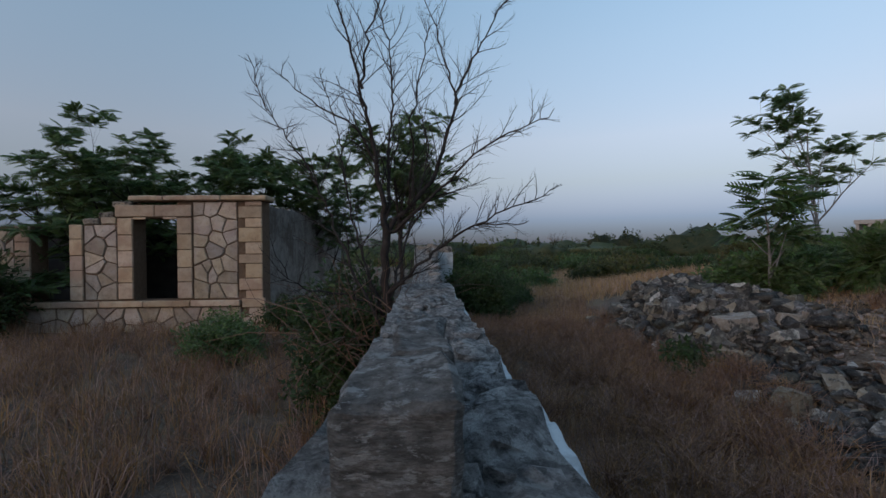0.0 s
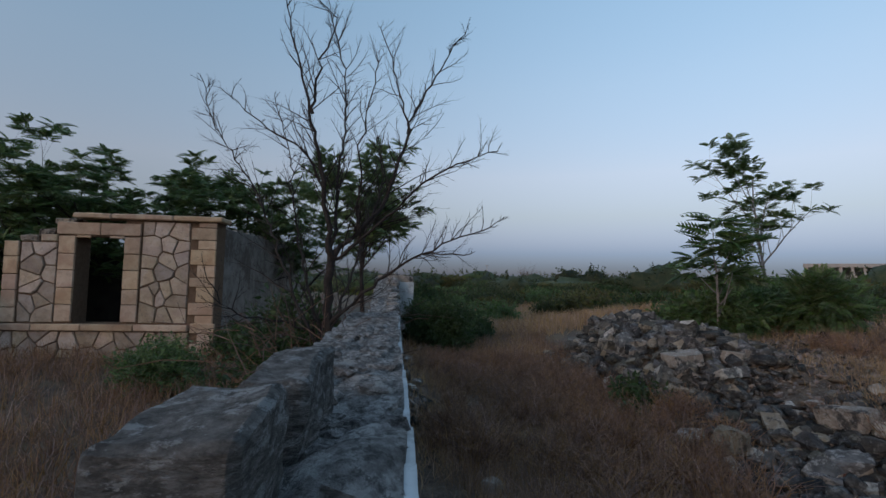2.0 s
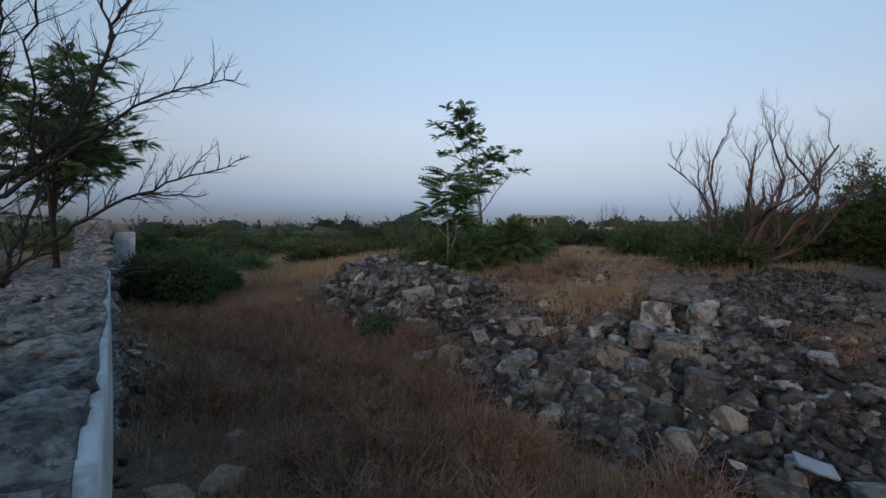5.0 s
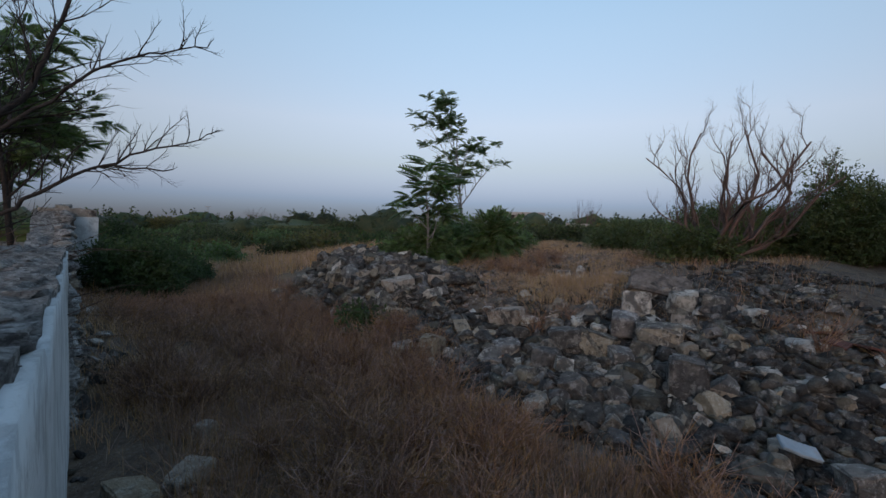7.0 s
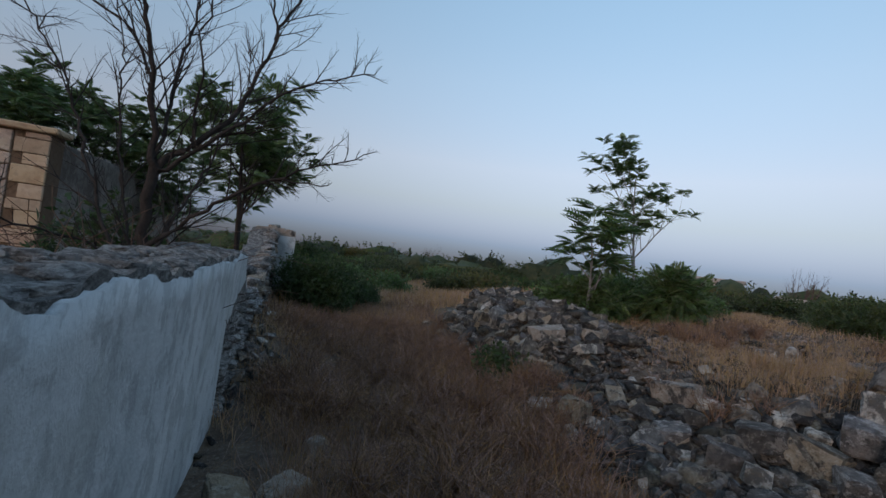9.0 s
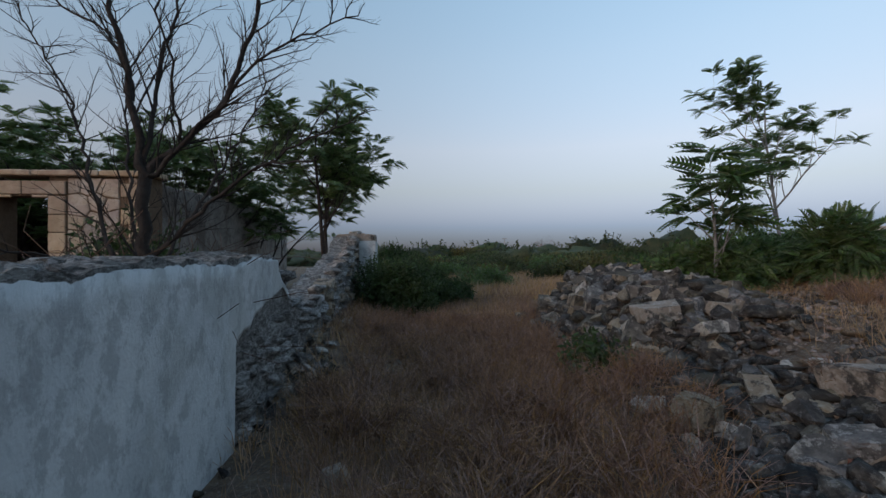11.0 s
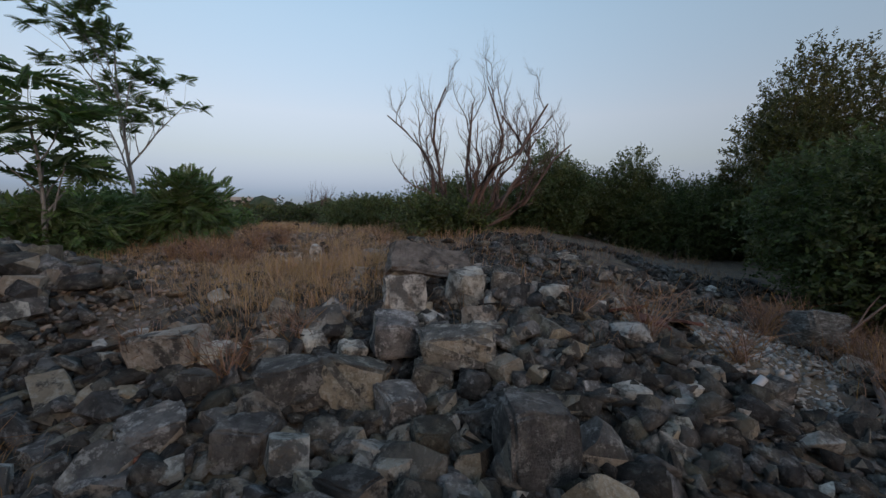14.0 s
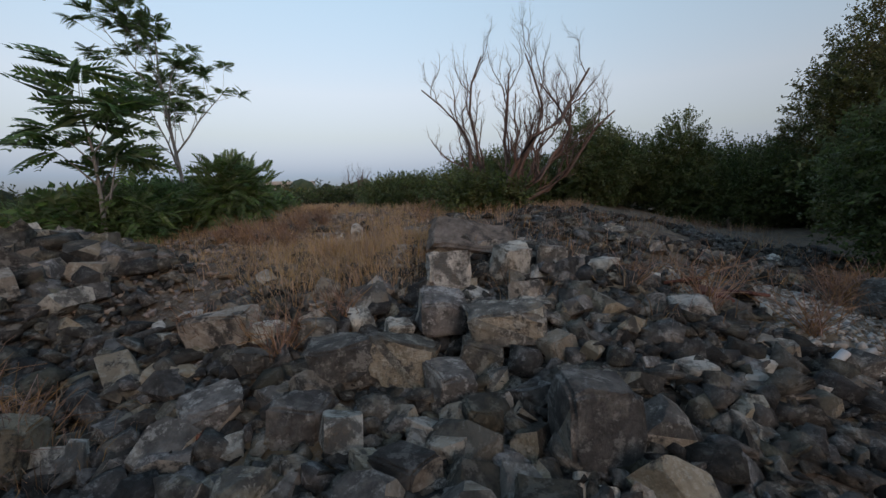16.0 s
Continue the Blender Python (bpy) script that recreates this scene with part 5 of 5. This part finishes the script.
# ---- dry weeds ----
def dry_weeds(n, x0, x1, y0, y1, seed, keep):
    """Airy clumps of curved dry twigs, as one mass."""
    r = random.Random(seed)
    w = Wood()
    made = 0
    while made < n:
        cx, cy = r.uniform(x0, x1), r.uniform(y0, y1)
        if not keep(cx, cy):
            continue
        made += 1
        base, tall = Vector((cx, cy, z_at(cx, cy))), r.uniform(0.22, 0.5)
        for _ in range(46):
            a, out = r.uniform(0, 6.283), r.uniform(0.15, 1.0)
            d = Vector((math.cos(a) * out, math.sin(a) * out, r.uniform(0.5, 1.1)))
            p = base + Vector((r.gauss(0, 0.03), r.gauss(0, 0.03), 0))
            q = p + d * tall * 0.55
            e = q + Vector((d.x * 0.3 + r.gauss(0, 0.25), d.y * 0.3 + r.gauss(0, 0.25), r.uniform(0.0, 0.7))) * tall * 0.6
            f = q + Vector((r.gauss(0, 0.4), r.gauss(0, 0.4), r.uniform(-0.1, 0.5))) * tall * 0.6
            w.tube([p, q, e], [0.0028, 0.0022, 0.0013], 3)
            w.tube([q, f], [0.002, 0.0012], 3)
    return thing("dry_weeds", w.mesh("dry_weeds", M_WEED), "reddish brown dry bushy weeds among the grass", "weeds", kind="stuff")


dry_weeds(400, 1.3, 4.4, 1.0, 9.5, 501, lambda x, y: (x < 3.8 or y > 4.6) and math.hypot(x - 3.2, y - 2.1) > 0.5 and x > 1.55 + 0.6 * (y < 4.6) + 0.4 * float(lattice(y * 1.3, 3, 71)) and float(pile_height(x, y)) < 0.08)
dry_weeds(18, 5.2, 9.5, 3.9, 8.5, 502, lambda x, y: float(pile_height(x, y)) < 0.1 and float(lattice(x * 0.75, y * 0.75, 61)) > 0)
dry_weeds(120, -8.0, 0.2, 2.0, 9.8, 503, lambda x, y: True)
dry_weeds(8, 6.4, 8.8, -0.3, 2.4, 504, lambda x, y: float(lattice(x * 1.3, y * 1.3, 64)) > 0.1)

# ---- grass ----
g = np.random.default_rng(400)
xs, ys = tufts(g, 1500, 46, 1.25, 4.6, 0.6, 9.5, 0.12, lambda x, y: (x < 4.3 - 0.5 * (y < 4.4)) & (x > 1.42 + 0.8 * (lattice(y * 0.8, x * 0.8, 60) > 0.1) * (y > 2.5)) & ~((pile_height(x, y) > 0.1)) & (lattice(x * 1.4, y * 1.4, 65) > -0.45))
blades("dry_grass", xs, ys, 0.22, M_GRASS, "reddish brown dry grass beside the wall", 401, 0.004, 1.1)
xs, ys = tufts(g, 700, 22, 0.95, 4.3, 4.5, 12.0, 0.16, lambda x, y: (pile_height(x, y) < 0.08) & (lattice(x * 0.9, y * 0.9, 66) > -0.1))
blades("golden_grass", xs, ys, 0.24, M_STRAW, "paler dry grass in patches along the wall", 409, 0.005, 1.1)
xs, ys = tufts(g, 1100, 24, 0.95, 8.5, 8.5, 16.0, 0.14, lambda x, y: (x < 3.9 + 0.3 * (y - 9)) & (pile_height(x, y) < 0.05))
blades("dry_grass", xs, ys, 0.32, M_GRASS, "dry brown grass beyond the stone heap", 402, 0.008, 0.95)
xs, ys = tufts(g, 260, 30, 5.6, 8.4, 3.7, 5.6, 0.12, lambda x, y: np.hypot((x - 6.8) / 1.3, (y - 4.4) / 0.8) + 0.3 * lattice(x * 2, y * 2, 67) < 0.85)
blades("golden_grass", xs, ys, 0.29, M_STRAW, "golden dry grass beside the rubble bank", 403, 0.004, 0.95)
xs, ys = tufts(g, 1400, 16, 5.0, 12.0, 3.9, 9.4, 0.15, lambda x, y: (lattice(x * 0.9, y * 0.9, 61) > -0.1) & (pile_height(x, y) < 0.12))
blades("golden_grass", xs, ys, 0.20, M_STRAW, "sparse golden grass on the terrace", 408, 0.0042, 1.0)
xs, ys = tufts(g, 1100, 26, -9.5, 0.35, 0.8, 10.2, 0.14)
blades("dry_grass", xs, ys, 0.40, M_GRASS, "tall dry grass before the ruined house", 404, 0.008, 0.9)
xs, ys = tufts(g, 1700, 16, 1.0, 13.0, 13.0, 26.0, 0.3, lambda x, y: lattice(x * 0.45, y * 0.45, 68) > -0.35)
blades("golden_grass", xs, ys, 0.42, M_STRAW, "golden dry field beyond the shrubs", 405, 0.016, 0.9)
xs, ys = tufts(g, 330, 12, 6.0, 15.0, -2.2, 4.2, 0.12, lambda x, y: lattice(x * 0.9, y * 0.9, 62) > 0.0)
blades("dry_grass", xs, ys, 0.26, M_GRASS, "sparse dry grass between rubble and hedge", 406, 0.006, 1.0)
xs, ys = tufts(g, 150, 22, 5.9, 8.2, -0.9, 0.25, 0.12, lambda x, y: x > 5.7 - 0.4 * y)
blades("dry_grass", xs, ys, 0.25, M_GRASS, "dry grass along the hedge foot", 410, 0.004, 1.0)
xs, ys = tufts(g, 600, 16, 9.6, 19.0, 3.0, 13.0, 0.2, lambda x, y: lattice(x * 0.7, y * 0.7, 63) > -0.2)
blades("golden_grass", xs, ys, 0.2, M_STRAW, "dry golden grass along the terrace", 407, 0.009, 0.9)
for k, (x, y, q, h) in enumerate(((5.2, 21.0, 0.9, 0.3), (8.0, 19.5, 0.9, 0.35), (3.4, 23.0, 1.1, 0.4), (10.5, 20.5, 1.1, 0.45), (6.6, 25.5, 1.4, 0.5), (9.5, 26.0, 1.4, 0.55), (12.5, 17.0, 1.1, 0.5), (1.6, 20.0, 1.0, 0.5), (4.4, 28.5, 1.5, 0.6), (12.0, 24.0, 1.4, 0.6))):
    bush("green_shrub", "yellowing green scrub bush in golden grass", (x, y), (q, q * 0.8, h), 700, (M_LEAF_WARM, M_LEAF_FAR, M_LEAF)[k % 3], SPRIG_MID, 420 + k, 4, 9, (0.7, 1.1))
